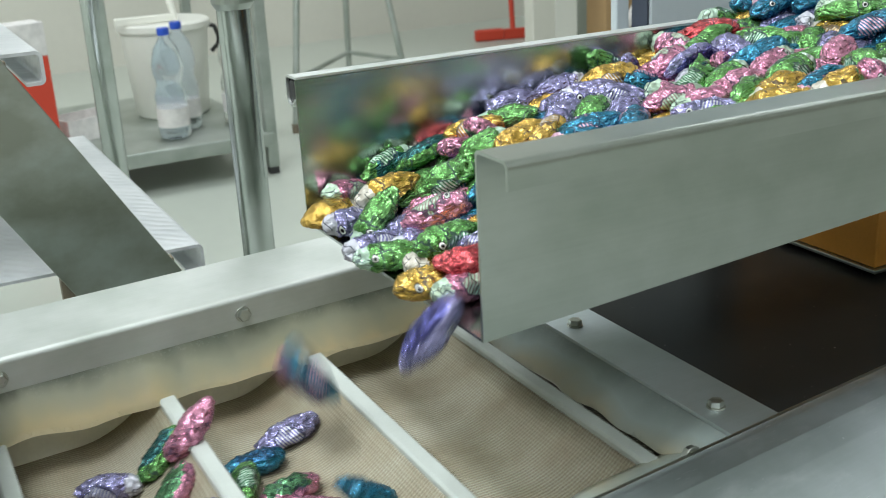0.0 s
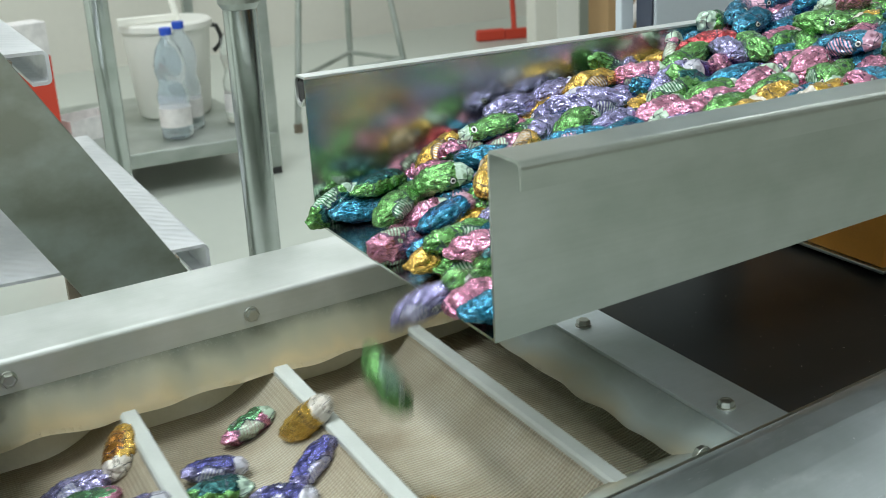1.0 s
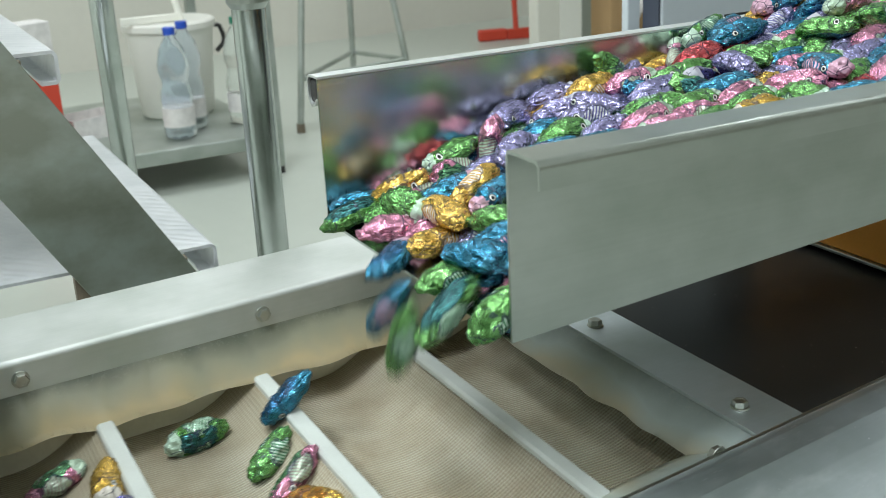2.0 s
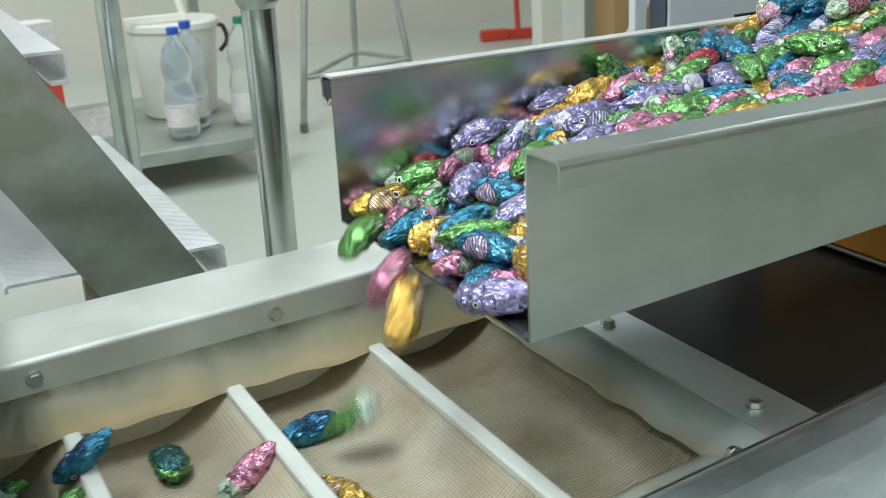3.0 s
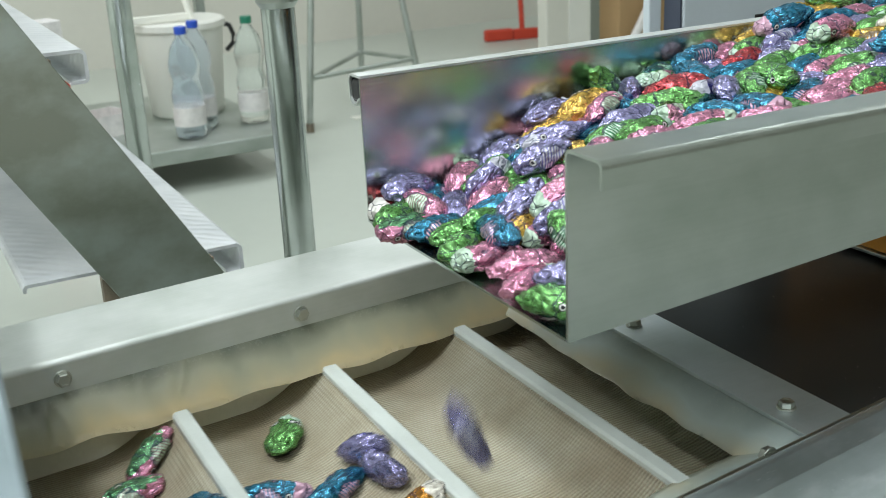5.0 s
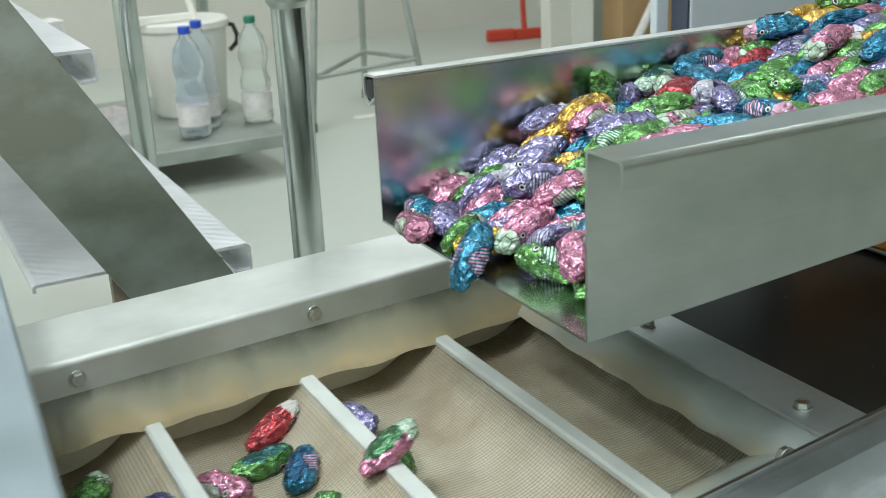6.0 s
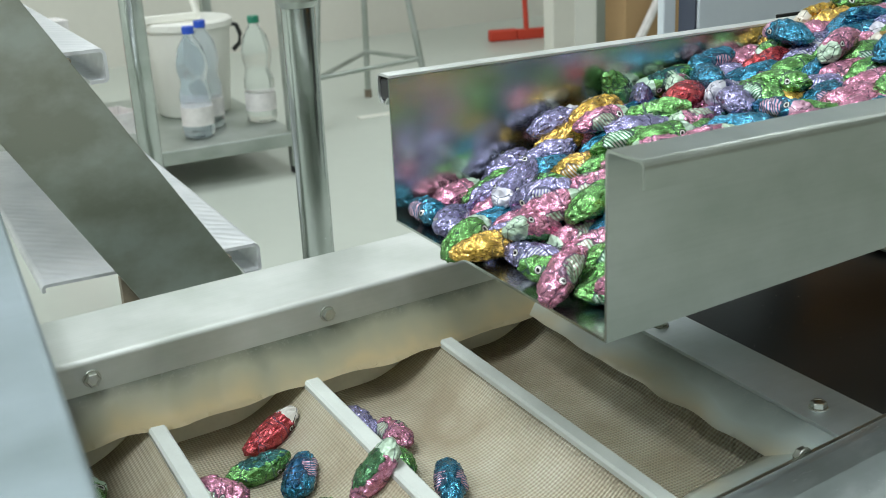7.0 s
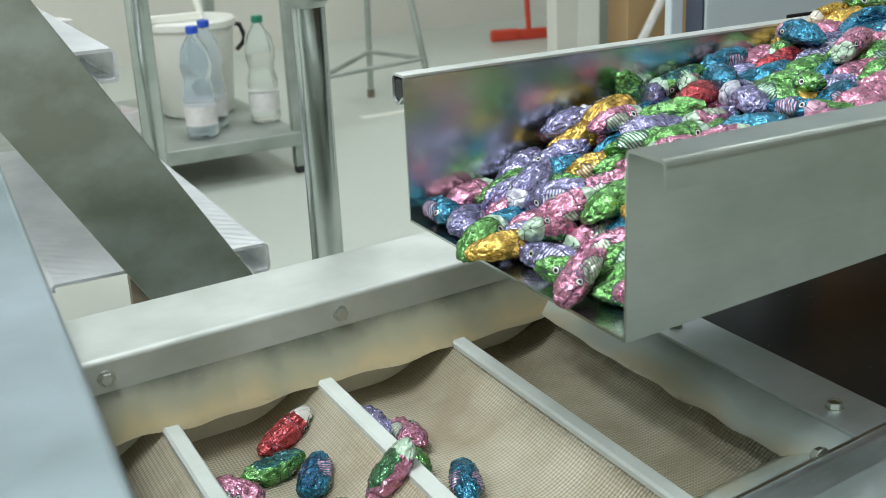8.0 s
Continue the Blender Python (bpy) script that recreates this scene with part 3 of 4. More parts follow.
for cx in (0.13, 1.150):
    for cy in (3.23, 3.98):
        leg = part("leg", box(cx - 0.016, cx + 0.016, cy - 0.016, cy + 0.016, 0.02, 1.0, 0.003), STEEL_SHELF, cart)
        part("foot", box(cx - 0.014, cx + 0.014, cy - 0.014, cy + 0.014, 0.0, 0.02, 0.002), BLACK, leg, "black rubber foot")


def bottle(x, y, cap, plastic, label):
    ob = thing("water_bottle", label, "bottle", "bottles on the trolley")
    rings = ((0.030, 0.0), (0.042, 0.006), (0.044, 0.02), (0.044, 0.085), (0.041, 0.095), (0.044, 0.105), (0.044, 0.125), (0.036, 0.15), (0.036, 0.16), (0.043, 0.19), (0.043, 0.21), (0.034, 0.25), (0.018, 0.275), (0.0135, 0.285), (0.0135, 0.298))
    part("body", lathe(rings, 28), plastic, ob, smooth=True)
    part("cap", lathe(((0.0165, 0.288), (0.0168, 0.289), (0.0168, 0.305), (0.0155, 0.308)), 20), cap, ob)
    part("label", lathe(((0.0446, 0.036), (0.0448, 0.037), (0.0448, 0.088), (0.0446, 0.089)), 28), PAPER, ob, "printed paper band")
    ob.matrix_basis = pose(x, y, 0.125, 0, 0, 40 * x)
    return ob


bottle(0.905, 3.325, BLUECAP, PET, "clear plastic water bottle with a blue cap")
bottle(0.967, 3.425, BLUECAP, PET, "clear plastic water bottle with a blue cap")
bottle(1.118, 3.40, GREENCAP, PET_GREEN, "clear plastic bottle with a green cap and label")

bucket = thing("bucket", "white plastic bucket with a lid and black handle on the trolley", "bucket")
part("body", lathe(((0.10, 0.0), (0.110, 0.008), (0.131, 0.26), (0.132, 0.265)), 40), BUCKET, bucket, smooth=True)
part("lid", lathe(((0.138, 0.262), (0.140, 0.266), (0.140, 0.282), (0.133, 0.288), (0.11, 0.286)), 40), BUCKET, bucket)
part("handle", tube([(0.130, -0.02, 0.262), (0.152, -0.02, 0.255), (0.165, -0.01, 0.225), (0.163, 0.0, 0.195), (0.145, 0.01, 0.175)], 0.007), BLACK, bucket, "black curved handle")
bucket.matrix_basis = pose(0.99, 3.66, 0.125)

flap = thing("white_frame", "white plastic frame leaning behind the bucket", "frame")
part("bar", box(-0.15, 0.03, -0.006, 0.006, 0.0, 0.022, 0.003), LINE, flap)
part("bar", tube([(0.03, 0.0, 0.0), (-0.03, 0.05, 0.34)], 0.010, 8), LINE, flap)
flap.matrix_basis = pose(0.985, 3.60, 0.414)
carton = thing("carton", "red and white printed carton standing on the trolley", "carton")
part("box", box(-0.055, 0.055, -0.04, 0.04, 0.0, 0.26, 0.003), RED, carton)
part("top_band", box(-0.0555, 0.0555, -0.0405, 0.0405, 0.26, 0.35, 0.003), PAPER, carton, "pale printed band")
carton.matrix_basis = pose(0.545, 3.42, 0.125, 0, 0, 12)
tub = thing("open_box", "small open pink printed cardboard box", "box")
for a in ((-0.08, 0.08, -0.06, -0.056, 0, 0.06), (-0.08, 0.08, 0.056, 0.06, 0, 0.06), (-0.08, -0.076, -0.056, 0.056, 0, 0.06), (0.076, 0.08, -0.056, 0.056, 0, 0.06), (-0.08, 0.08, -0.06, 0.06, -0.003, 0.0)):
    part("side", box(*a), PAPER, tub)
tub.matrix_basis = pose(0.69, 3.52, 0.128, 0, 0, 20)

# ------------------------------------------------------------------ far things on the floor
stool = thing("tall_stool", "tall grey tubular steel stool frame", "stool")
LEGS = [(Vector((1.385, 3.66, 0)), Vector((1.53, 3.80, 0.95))), (Vector((1.76, 4.07, 0)), Vector((1.76, 4.02, 0.95))), (Vector((1.86, 3.76, 0)), Vector((1.77, 3.93, 0.95)))]
for f, tp in LEGS:
    part("leg", tube([f + Vector((0, 0, 0.02)), tp], 0.011), STEEL_SHELF, stool)
    part("foot", lathe(((0.014, 0.0), (0.014, 0.03)), 12), BROWN, stool).matrix_basis = pose(f.x, f.y, 0)
for i in range(3):
    a, b = LEGS[i][0].lerp(LEGS[i][1], 0.18), LEGS[(i + 1) % 3][0].lerp(LEGS[(i + 1) % 3][1], 0.18)
    part("rung", tube([a, b], 0.008), STEEL_SHELF, stool)
part("seat", lathe(((0.16, 0.94), (0.17, 0.95), (0.17, 0.975), (0.16, 0.985)), 32), BLACK, stool).matrix_basis = pose(1.68, 3.91, 0)

squeegee = thing("floor_squeegee", "red floor squeegee standing against the wall", "squeegee")
part("head", box(-0.02, 0.15, -0.015, 0.015, 0.0, 0.05, 0.006), RED, squeegee)
part("head_bar", box(-0.16, -0.02, -0.02, 0.02, 0.0, 0.055, 0.01), RED, squeegee)
part("pole", tube([(0.03, 0.0, 0.0), (0.035, 0.22, 1.35)], 0.013), RED, squeegee)
squeegee.matrix_basis = pose(2.91, 4.83, 0.0, 0, 0, -15)

column = thing("wall_column", "cream boxed column beside the stacked boxes", "column")
part("shaft", box(2.246, 2.427, 3.55, 3.61, 0, 3.2, 0.006), WALL, column)
part("corner_strip", box(2.336, 2.427, 3.544, 3.549, 0, 3.2, 0.001), BUCKET, column, "pale corner strip")
# Added panel: its dull colour stands in for the darker background gap.
door = thing("dark_gap_panel", "dull grey-green panel standing in for the darker gap behind the boxes", "door")
part("leaf", box(2.953, 3.421, 4.3, 4.34, 0.0, 2.0, 0.004), GAPGREY, door)
pallet = thing("cardboard_stack", "brown cardboard box with a wooden batten leaning on it", "boxes")
part("box", box(2.518, 2.863, 3.5, 3.62, 0.0, 0.62, 0.006), CARD, pallet)
part("batten", tube([(2.43, 3.46, 0.0), (2.69, 3.46, 0.42)], 0.016, 8), PAPER, pallet, "pale wooden batten")
cab = thing("machine_cabinet", "pale blue-grey machine cabinet with a dark frame", "cabinet")
part("body", box(1.236, 1.72, 1.62, 1.66, 0.03, 1.5, 0.004), PALEBLUE, cab)
part("side", box(1.2315, 1.235, 1.622, 1.66, 0.03, 1.5), DARKBLUE, cab, "dark side strip")
part("edge", box(1.205, 1.230, 1.664, 1.680, 0.0, 1.5, 0.003), PALEBLUE, cab)
part("plinth", box(1.235, 1.72, 1.60, 1.68, 0.0, 0.03), BLACK, cab)

# ------------------------------------------------------------------ wrapped sweets
def sweet_mesh(seed, colour):
    """A foil-wrapped chocolate fish about 50 mm long: blunt head, thick middle, pinched tail, crumpled skin."""
    bm = bmesh.new()
    nu, nv = 56, 36
    rng = random.Random(seed)
    fat, flat, bend, tail = rng.uniform(0.90, 1.10), rng.uniform(0.90, 1.08), rng.uniform(-0.002, 0.002), rng.uniform(0.0, 1.0)
    long = rng.uniform(0.0255, 0.0300)
    rows = []
    for i in range(nu + 1):
        s = 0.5 - 0.5 * math.cos(math.pi * (0.035 + 0.93 * i / nu))
        u = 2 * s - 1
        x = long * u
        r = max(0.0, 1 - abs(u) ** 2.5) ** 0.46
        back = max(0.0, (0.34 - s) / 0.34)
        wide = 0.0132 * fat * r * (1 - 0.22 * back) + 0.0030 * tail * max(0.0, (0.10 - s) / 0.10)
        thick = 0.0109 * flat * r * (1 - 0.30 * back)
        row = []
        for j in range(nv):
            a = 2 * math.pi * j / nv
            ca, sa = math.cos(a), math.sin(a)
            d = Vector((x, wide * ca, thick * sa * (1.0 if sa > 0 else 0.82) + bend * math.sin(math.pi * s)))
            q = d + Vector((seed * 0.77, seed * 0.31, 0))
            lump = noise.noise(q * 60)
            ridge = abs(noise.noise(Vector((q.x * 90, q.y * 130, q.z * 130)))) - 0.2
            crease = abs(noise.noise(Vector((q.x * 190, q.y * 260, q.z * 260)) + Vector((5, 0, 0)))) - 0.2
            n = Vector((0.6 * u, ca, sa))
            row.append(bm.verts.new(d + n * (0.0015 * lump - 0.0034 * ridge - 0.0019 * crease)))
        rows.append(row)
    for a, b in zip(rows, rows[1:]):
        for j in range(nv):
            bm.faces.new((a[j], a[(j + 1) % nv], b[(j + 1) % nv], b[j]))
    bm.faces.new(rows[0][::-1])
    bm.faces.new(rows[-1])
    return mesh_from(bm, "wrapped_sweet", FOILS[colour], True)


COLOURS = ("green", "blue", "pink", "violet", "gold", "red")
MESHES = {c: [sweet_mesh(11 * k + 3 * i, c) for k in range(6)] for i, c in enumerate(COLOURS)}
OFFSET = np.array(((-0.0155, 0, 0), (0, -0.0030, 0), (0, 0.0030, 0), (0.0155, 0, 0)))
RADIUS = np.array((0.0088, 0.0097, 0.0097, 0.0088))
BODY = len(RADIUS)
FLOW_END = 5.6


def quat_rows(q):
    """Rotation matrices of unit quaternions (w, x, y, z)."""
    w, x, y, z = q.T
    return np.stack((np.stack((1 - 2 * (y * y + z * z), 2 * (x * y - w * z), 2 * (x * z + w * y)), -1),
                     np.stack((2 * (x * y + w * z), 1 - 2 * (x * x + z * z), 2 * (y * z - w * x)), -1),
                     np.stack((2 * (x * z - w * y), 2 * (y * z + w * x), 1 - 2 * (x * x + y * y)), -1)), 1)


def quat_mul(a, b):
    aw, ax, ay, az = a.T
    bw, bx, by, bz = b.T
    return np.stack((aw * bw - ax * bx - ay * by - az * bz, aw * bx + ax * bw + ay * bz - az * by,
                     aw * by - ax * bz + ay * bw + az * bx, aw * bz + ax * by - ay * bx + az * bw), 1)


def pour():
    """Lets the sweets settle, slide down the shaking tray, drop and ride away. Returns times, places and turns."""
    rng = np.random.default_rng(5)
    start = []
    for x in np.arange(0.484, 1.0, 0.051):
        layers = 5 if x < 0.60 else 4 if x < 0.72 else 3
        for k in range(layers):
            for y in np.arange(TY0 + 0.017, TY1 - 0.012, 0.0275):
                start.append((x, y, float(ramp_z(x)) + 0.013 + k * 0.0208))
    c = np.array(start) + rng.normal(0, 0.003, (len(start), 3))
    n = len(c)
    yaw = rng.normal(0.0, 0.75, n)
    q = np.stack((np.cos(yaw / 2), np.zeros(n), np.zeros(n), np.sin(yaw / 2)), 1)
    roll = rng.normal(0, 0.5, n)
    q = quat_mul(q, np.stack((np.cos(roll / 2), np.sin(roll / 2), np.zeros(n), np.zeros(n)), 1))
    flip = rng.random(n) < 0.5
    q[flip] = quat_mul(q[flip], np.tile(np.array((0.0, 0, 0, 1.0)), (flip.sum(), 1)))
    X = c[:, None] + np.einsum("nij,kj->nki", quat_rows(q), OFFSET)
    V = np.zeros_like(X)
    R = np.broadcast_to(RADIUS, (n, BODY))
    dt, t0, settle = 1 / 90, -1.6, 1.0
    t = t0 - settle
    times, places, turns = [], [], []
    step, last = 0, int(round((8.0 - t) / dt))
    pairs = None
    while step <= last:
        t = t0 - settle + step * dt
        running = t > t0
        go = 1.0 if t < FLOW_END else max(0.0, 1 - (t - FLOW_END) / 0.1)
        if t < 0 and running:
            go = 1.0
        if not running:
            go = 0.0
        if t > -1e-6 and step % 3 == 0:
            times.append(t)
            places.append(c.copy())
            turns.append(q.copy())
        if t > 6.9:
            step += 1
            continue
        shift = belt_shift(t)
        vb = (belt_shift(t + dt) - shift) / dt
        V[..., 2] -= 9.81 * dt
        P = X + V * dt
        if step % 5 == 0:
            gap = c[:, None] - c[None]
            near_i, near_j = np.nonzero(np.triu(np.einsum("ijk,ijk->ij", gap, gap) < 0.060 ** 2, 1))
        for it in range(2):
            # sweets against sweets
            d = P[near_i][:, :, None] - P[near_j][:, None]
            l2 = np.einsum("pabk,pabk->pab", d, d)
            lim = R[near_i][:, :, None] + R[near_j][:, None]
            a, b, e = np.nonzero(l2 < lim * lim)
            if len(a):
                dist = np.sqrt(l2[a, b, e]) + 1e-9
                push = d[a, b, e] * ((lim[a, b, e] - dist) / dist * 0.4)[:, None]
                ki, kj = near_i[a] * BODY + b, near_j[a] * BODY + e
                flat = P.reshape(-1, 3)
                count = np.bincount(ki, minlength=BODY * n) + np.bincount(kj, minlength=BODY * n)
                soft = 1 / np.maximum(1, count * 0.6)
                for ax in range(3):
                    flat[:, ax] += soft * (np.bincount(ki, push[:, ax], BODY * n) - np.bincount(kj, push[:, ax], BODY * n))
            x, y, z = P[..., 0], P[..., 1], P[..., 2]
            # inside the tray
            inside = (x > TX0) & (z > TZ0 - 0.012)
            fl = ramp_z(x) + R
            z[:] = np.where(inside & (z < fl), fl, z)
            y[:] = np.where(inside, np.clip(y, TY0 + 0.003 + R, TY1 - 0.003 - R), y)
            x[:] = np.where(z > 0.5, np.minimum(x, 1.03), x)
            if not running:
                x[:] = np.maximum(x, TX0 + 0.010 + 0.35 * np.maximum(0.0, z - TZ0 - 0.02))
            # the lip
            ex, ez = x - TX0, z - TZ0
            el = np.sqrt(ex * ex + ez * ez) + 1e-9
            lip = (ex <= 0) & (el < R)
            x += np.where(lip, ex / el * (R - el), 0)
            z += np.where(lip, ez / el * (R - el), 0)
            # over the belt
            low = (z < 0.50) | ((x < TX0) & (z < TZ0 - 0.01))
            y[:] = np.where(low, np.clip(y, 0.768 + R, 1.104 - R), y)
            x[:] = np.where(low, np.minimum(x, 0.622 - R), x)
            u = np.mod(x - (BAR0 - shift), PITCH)
            ground = BELT_Z + belt_height(u) + R
            touch = low & (z < ground)
            z[:] = np.where(touch, ground, z)
            # cleats
            u = np.mod(x - (BAR0 - shift) + PITCH / 2, PITCH) - PITCH / 2 - 0.0065
            cx = np.clip(u, -0.0065, 0.0065)
            cz = np.minimum(z, BAR_Z)
            dx, dz = u - cx, z - cz
            dl = np.sqrt(dx * dx + dz * dz)
            hitc = low & (dl < R)
            inside_bar = hitc & (dl < 1e-6)
            z[:] = np.where(inside_bar, BAR_Z + R, z)
            ok = hitc & ~inside_bar
            x += np.where(ok, dx / (dl + 1e-9) * (R - dl), 0)
            z += np.where(ok, dz / (dl + 1e-9) * (R - dl), 0)
            # keep every sweet rigid
            c = P.mean(1)
            rel = P - c[:, None]
            for turn in range(2):
                M = quat_rows(q)
                goal = np.einsum("nij,kj->nki", M, OFFSET)
                w = np.cross(goal, rel).sum(1) / (np.abs(np.einsum("nki,nki->n", goal, rel))[:, None] + 1e-9)
                wl = np.linalg.norm(w, axis=1) + 1e-12
                half = np.minimum(wl, 0.6) / 2
                q = quat_mul(np.concatenate((np.cos(half)[:, None], w / wl[:, None] * np.sin(half)[:, None]), 1), q)
                q /= np.linalg.norm(q, axis=1)[:, None]
            P = c[:, None] + np.einsum("nij,kj->nki", quat_rows(q), OFFSET)
        V = (P - X) / dt
        sp = np.linalg.norm(V, axis=2, keepdims=True)
        V *= np.minimum(1, 2.2 / (sp + 1e-9))
        V *= 0.995 if running else 0.9
        if t > 5.95:
            V *= np.where(((c[:, 2] > TZ0) & (c[:, 0] > TX0 - 0.002)) | ((c[:, 2] < BELT_Z + 0.04) & (t > 6.25)), 0.5, 1.0)[:, None, None]
        # the shaking tray carries its load along
        cx, cz = c[:, 0], c[:, 2]
        held = ((cx > TX0 + 0.004) & (cz > TZ0))[:, None]
        pace = np.full(n, -0.014 * go)
        V[..., 0] = np.where(held, V[..., 0] * 0.3 + 0.7 * pace[:, None], V[..., 0])
        V[..., 1] = np.where(held, V[..., 1] * 0.75, V[..., 1])
        V[..., 2] = np.where(held, V[..., 2] * 0.95, V[..., 2])
        on_belt = (cz < BELT_Z + 0.05)[:, None]
        V[..., 0] = np.where(on_belt, V[..., 0] * 0.7 - 0.3 * vb, V[..., 0])
        V[..., 1] = np.where(on_belt, V[..., 1] * 0.7, V[..., 1])
        X = P
        step += 1
    return np.array(times), np.array(places), np.array(turns)


TIMES, PLACES, TURNS = pour()
# which colours lie where: in the heap once the flow has stopped, at its mouth at 3 s, and in the pockets
NAME_OF = {"g": "green", "b": "blue", "p": "pink", "v": "violet", "o": "gold", "r": "red"}
AT_REST = [("v", 0.443, 1.019), ("b", 0.466, 1.054), ("p", 0.472, 1.016), ("g", 0.457, 0.97), ("o", 0.463, 0.935), ("v", 0.466, 0.903), ("p", 0.49, 1.058), ("v", 0.496, 1.014), ("v", 0.517, 1.002), ("b", 0.498, 0.983), ("p", 0.49, 0.967), ("p", 0.507, 0.928), ("p", 0.492, 0.902), ("g", 0.487, 0.875), ("p", 0.467, 0.86), ("b", 0.446, 0.829), ("g", 0.432, 0.86), ("p", 0.444, 0.791), ("g", 0.466, 0.825), ("g", 0.539, 0.915), ("p", 0.522, 0.888), ("o", 0.553, 0.873), ("p", 0.566, 0.902), ("g", 0.607, 0.947), ("v", 0.638, 0.976), ("b", 0.566, 0.938), ("p", 0.55, 0.962), ("g", 0.529, 0.984), ("p", 0.584, 0.89), ("o", 0.596, 0.842), ("g", 0.642, 0.934), ("b", 0.668, 0.92), ("g", 0.646, 0.885), ("p", 0.62, 0.862), ("g", 0.655, 0.85), ("v", 0.693, 0.886), ("b", 0.688, 0.826), ("g", 0.736, 0.944), ("v", 0.78, 0.964), ("g", 0.752, 0.896)]
AT_MOUTH = [("g", 0.435, 1.004), ("o", 0.479, 0.96), ("o", 0.461, 1.009), ("b", 0.468, 0.937), ("p", 0.466, 0.896), ("b", 0.478, 0.881), ("g", 0.48, 0.903), ("b", 0.448, 0.874), ("o", 0.45, 0.923), ("o", 0.434, 0.955), ("v", 0.452, 0.811), ("b", 0.442, 0.845), ("p", 0.467, 0.851), ("o", 0.472, 0.824), ("v", 0.507, 0.904), ("o", 0.508, 0.88), ("v", 0.496, 0.938), ("b", 0.479, 0.993)]
IN_POCKETS = [("r", 0.309, 1.083), ("g", 0.279, 1.028), ("b", 0.308, 1.04), ("p", 0.316, 0.995), ("g", 0.412, 0.979), ("b", 0.415, 0.942)]
CHOSEN = {}
pick = random.Random(4)


def choose(spots, moment, floor_z, top_z, reach):
    """Gives the uppermost sweet near each spot at that moment its colour."""
    now = PLACES[int(np.argmin(np.abs(TIMES - moment)))]
    for key, sx, sy in spots:
        far = np.hypot(now[:, 0] - sx, now[:, 1] - sy) - 0.6 * now[:, 2]
        far[(now[:, 2] < floor_z) | (now[:, 2] > top_z)] = 9
        for i in np.argsort(far)[:8]:
            if int(i) not in CHOSEN and np.hypot(now[i, 0] - sx, now[i, 1] - sy) < reach:
                CHOSEN[int(i)] = NAME_OF[key]
                break


choose(AT_REST, 7.0, 0.56, 1.0, 0.055)
choose(AT_MOUTH, 3.0, 0.56, 1.0, 0.03)
choose(IN_POCKETS, 7.0, 0.0, 0.5, 0.06)


def buried():
    """Those at the back that always lie under others."""
    out = set()
    for i in range(PLACES.shape[1]):
        if PLACES[:, i, 0].min() < 0.57:
            continue
        hidden = True
        for moment in (0, len(TIMES) // 3, len(TIMES) // 2, len(TIMES) - 1):
            d = PLACES[moment] - PLACES[moment, i]
            if np.count_nonzero((d[:, 2] > 0.007) & (np.hypot(d[:, 0], d[:, 1]) < 0.026)) < 1:
                hidden = False
                break
        if hidden and i not in CHOSEN:
            out.add(i)
    return out


BURIED = buried()
half_way = len(TIMES) // 2
verts, faces, slots = [], [], []
for i in sorted(BURIED):
    k = pick.randrange(5)
    me = MESHES[COLOURS[k]][pick.randrange(6)]
    m = quat_rows(TURNS[half_way, i:i + 1])[0]
    co = np.empty(len(me.vertices) * 3)
    me.vertices.foreach_get("co", co)
    base = len(verts)
    verts.extend((co.reshape(-1, 3) @ m.T + PLACES[half_way, i]).tolist())
    faces.extend([[base + v for v in p.vertices] for p in me.polygons])
    slots.extend([k] * len(me.polygons))
heap_me = bpy.data.meshes.new("sweet_heap")
heap_me.from_pydata(verts, [], faces)
for c in COLOURS[:5]:
    heap_me.materials.append(FOILS[c])
heap_me.polygons.foreach_set("material_index", slots)
heap_me.polygons.foreach_set("use_smooth", [True] * len(slots))
heap = tagged(new("sweet_heap", heap_me), "heap of foil-wrapped chocolate fish lying in the feeder tray", "sweets", kind="stuff")
HEAP_PATH = PLACES[:, sorted(BURIED)].mean(1) - PLACES[half_way, sorted(BURIED)].mean(0)
SWEETS = []
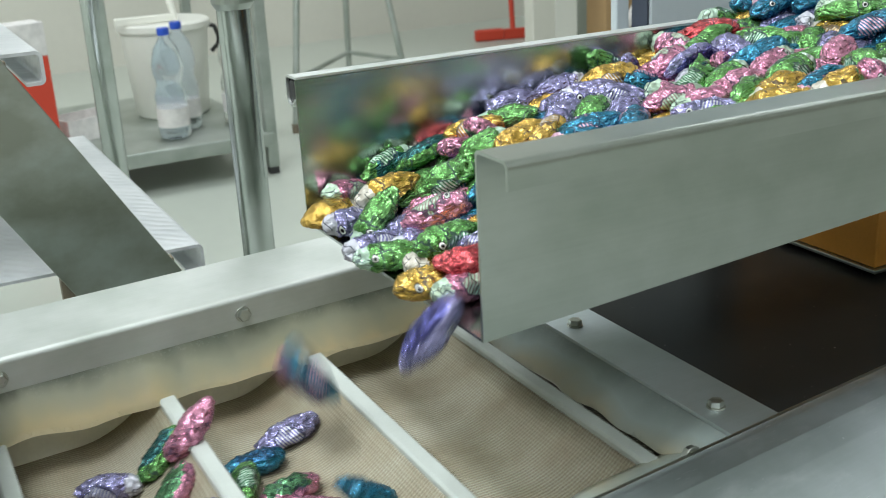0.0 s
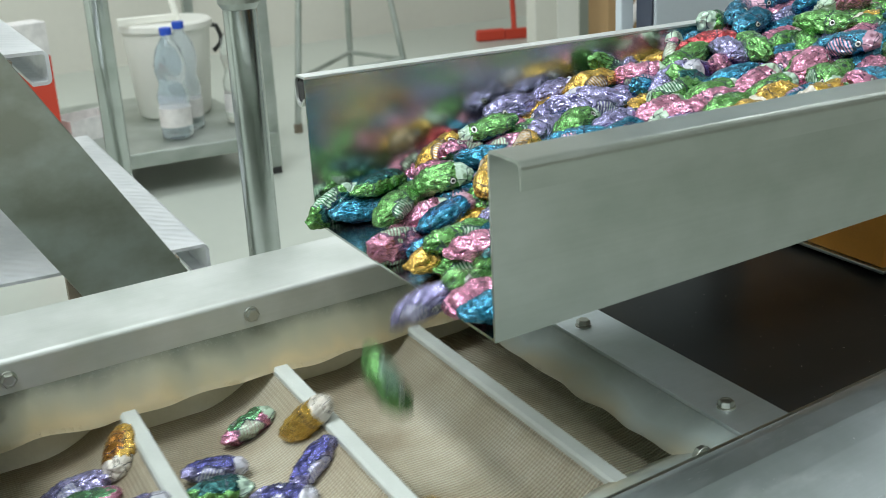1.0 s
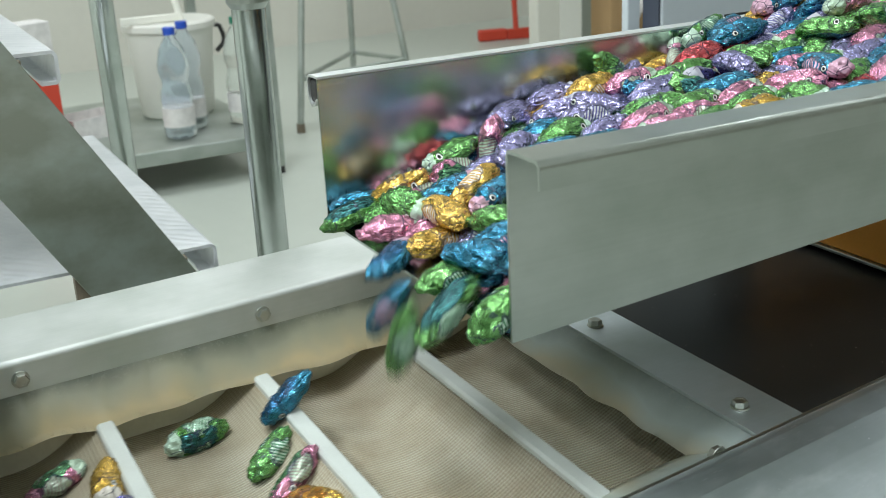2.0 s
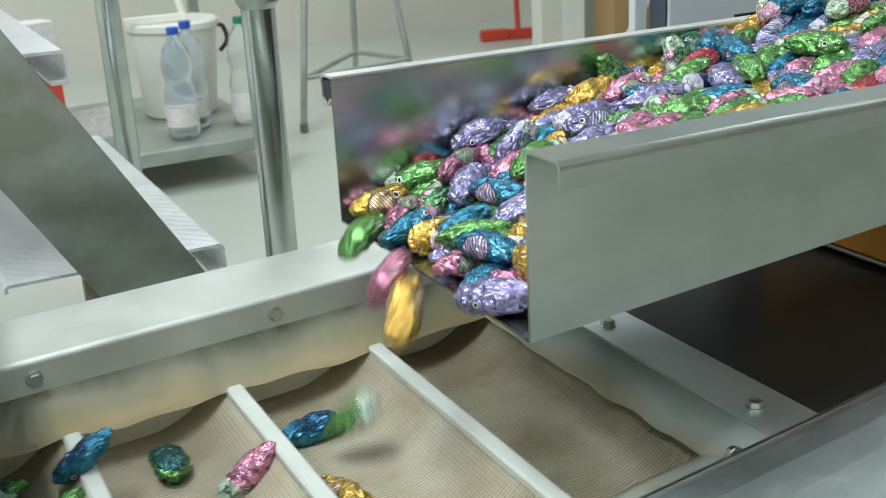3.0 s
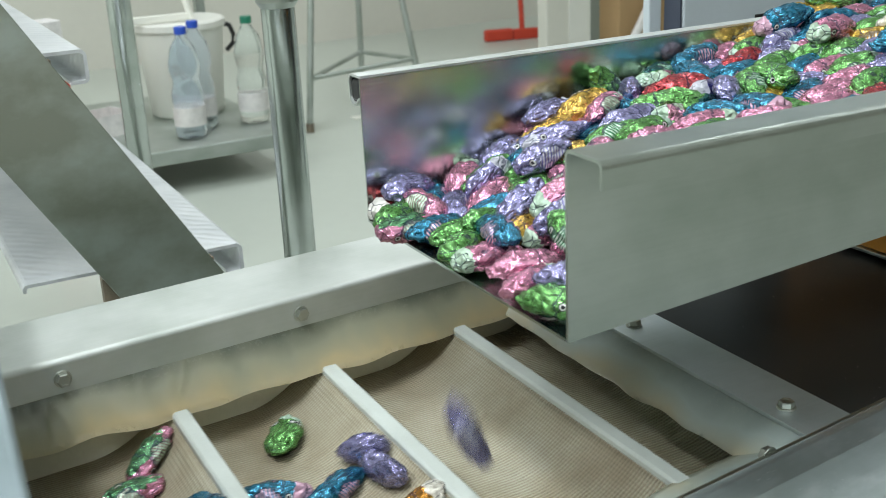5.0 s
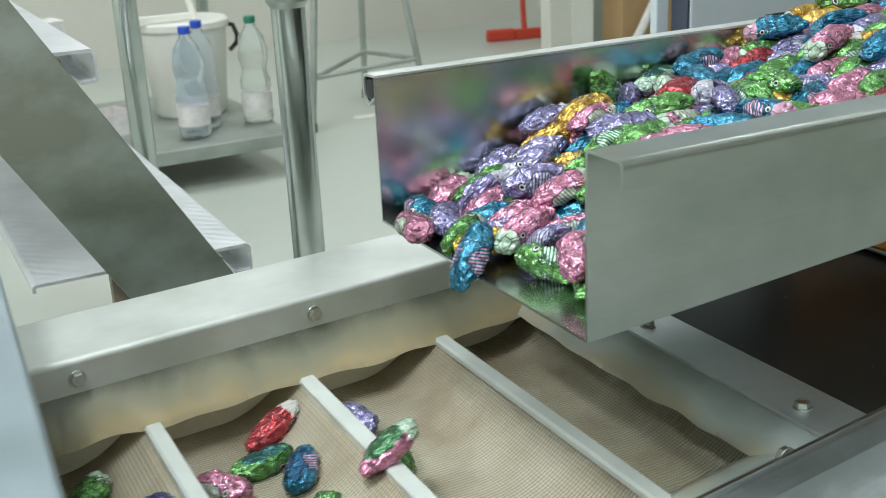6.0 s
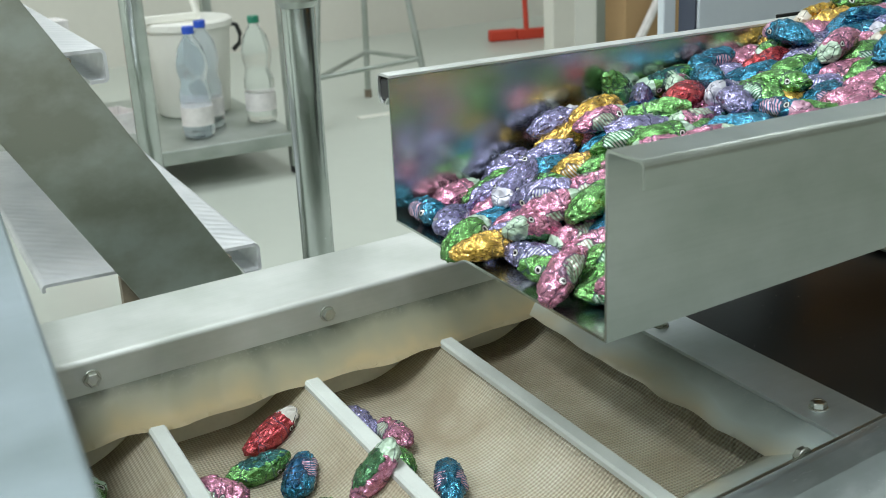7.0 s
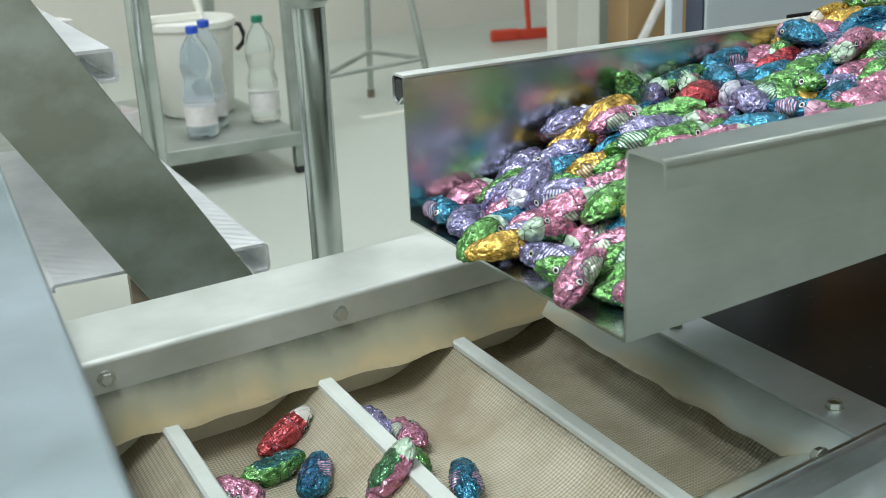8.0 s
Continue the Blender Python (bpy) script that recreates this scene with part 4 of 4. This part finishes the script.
for i in range(PLACES.shape[1]):
    path = PLACES[:, i]
    on_belt_first = path[0, 2] < 0.5
    if i in BURIED or path[0, 0] < 0.05 or (on_belt_first and pick.random() < 0.6):
        continue
    landed = np.argmax(path[:, 2] < 0.45) if np.any(path[:, 2] < 0.45) else len(TIMES) - 1
    # nothing drops once the feeder has stood still for a while, and nothing hangs over its lip
    if (path[-1, 2] < 0.45 and TIMES[landed] > 6.35) or (path[-1, 2] > 0.44 and path[-1, 0] < TX0 + 0.003):
        continue
    if not on_belt_first and i not in CHOSEN and pick.random() < (0.34 if TIMES[landed] < 5.0 else 0.0):
        continue
    colour = CHOSEN.get(i) or pick.choices(COLOURS, (23, 21, 29, 18, 9, 1))[0]
    ob = new("wrapped_sweet", MESHES[colour][pick.randrange(6)])
    tagged(ob, {"green": "green foil-wrapped chocolate fish with printed scales", "blue": "blue foil-wrapped chocolate fish with printed stripes",
                "pink": "pink foil-wrapped chocolate fish with green printed stripes", "violet": "violet foil-wrapped chocolate fish with a pale face",
                "gold": "gold foil-wrapped chocolate fish with a pale face", "red": "dark red foil-wrapped chocolate fish with eyes"}[colour], "sweet", "wrapped sweets")
    SWEETS.append((ob, i))


# ------------------------------------------------------------------ what moves
def motions():
    walk(belt, [(t, pose(-belt_shift(t), 0, 0)) for t in (0, 0.5, 1, 1.5, 2, 2.5, 3, 3.5, 4, 4.5, 5, 5.5, 5.9, 6.0, 6.1, 6.2, 8)])
    walk(heap, [(float(TIMES[k]), Matrix.Translation(HEAP_PATH[k])) for k in range(0, len(TIMES), 12)] + [(8.0, Matrix.Translation(HEAP_PATH[-1]))])
    for ob, i in SWEETS:
        c, q = PLACES[:, i], TURNS[:, i]
        rows, kept, last = [], 0, len(TIMES) - 1
        for k in range(len(TIMES)):
            fast = np.linalg.norm(c[min(k + 2, last)] - c[max(k - 2, 0)]) > 0.010
            if k in (0, last) or (fast and k - kept >= 2) or k - kept >= 15 or (k - kept >= 4 and abs(float(q[k] @ q[kept])) < 0.99):
                rows.append((float(TIMES[k]), Matrix.LocRotScale(Vector(c[k]), Matrix(quat_rows(q[k:k + 1])[0].tolist()).to_quaternion(), None)))
                kept = k
        walk(ob, rows)


motions()
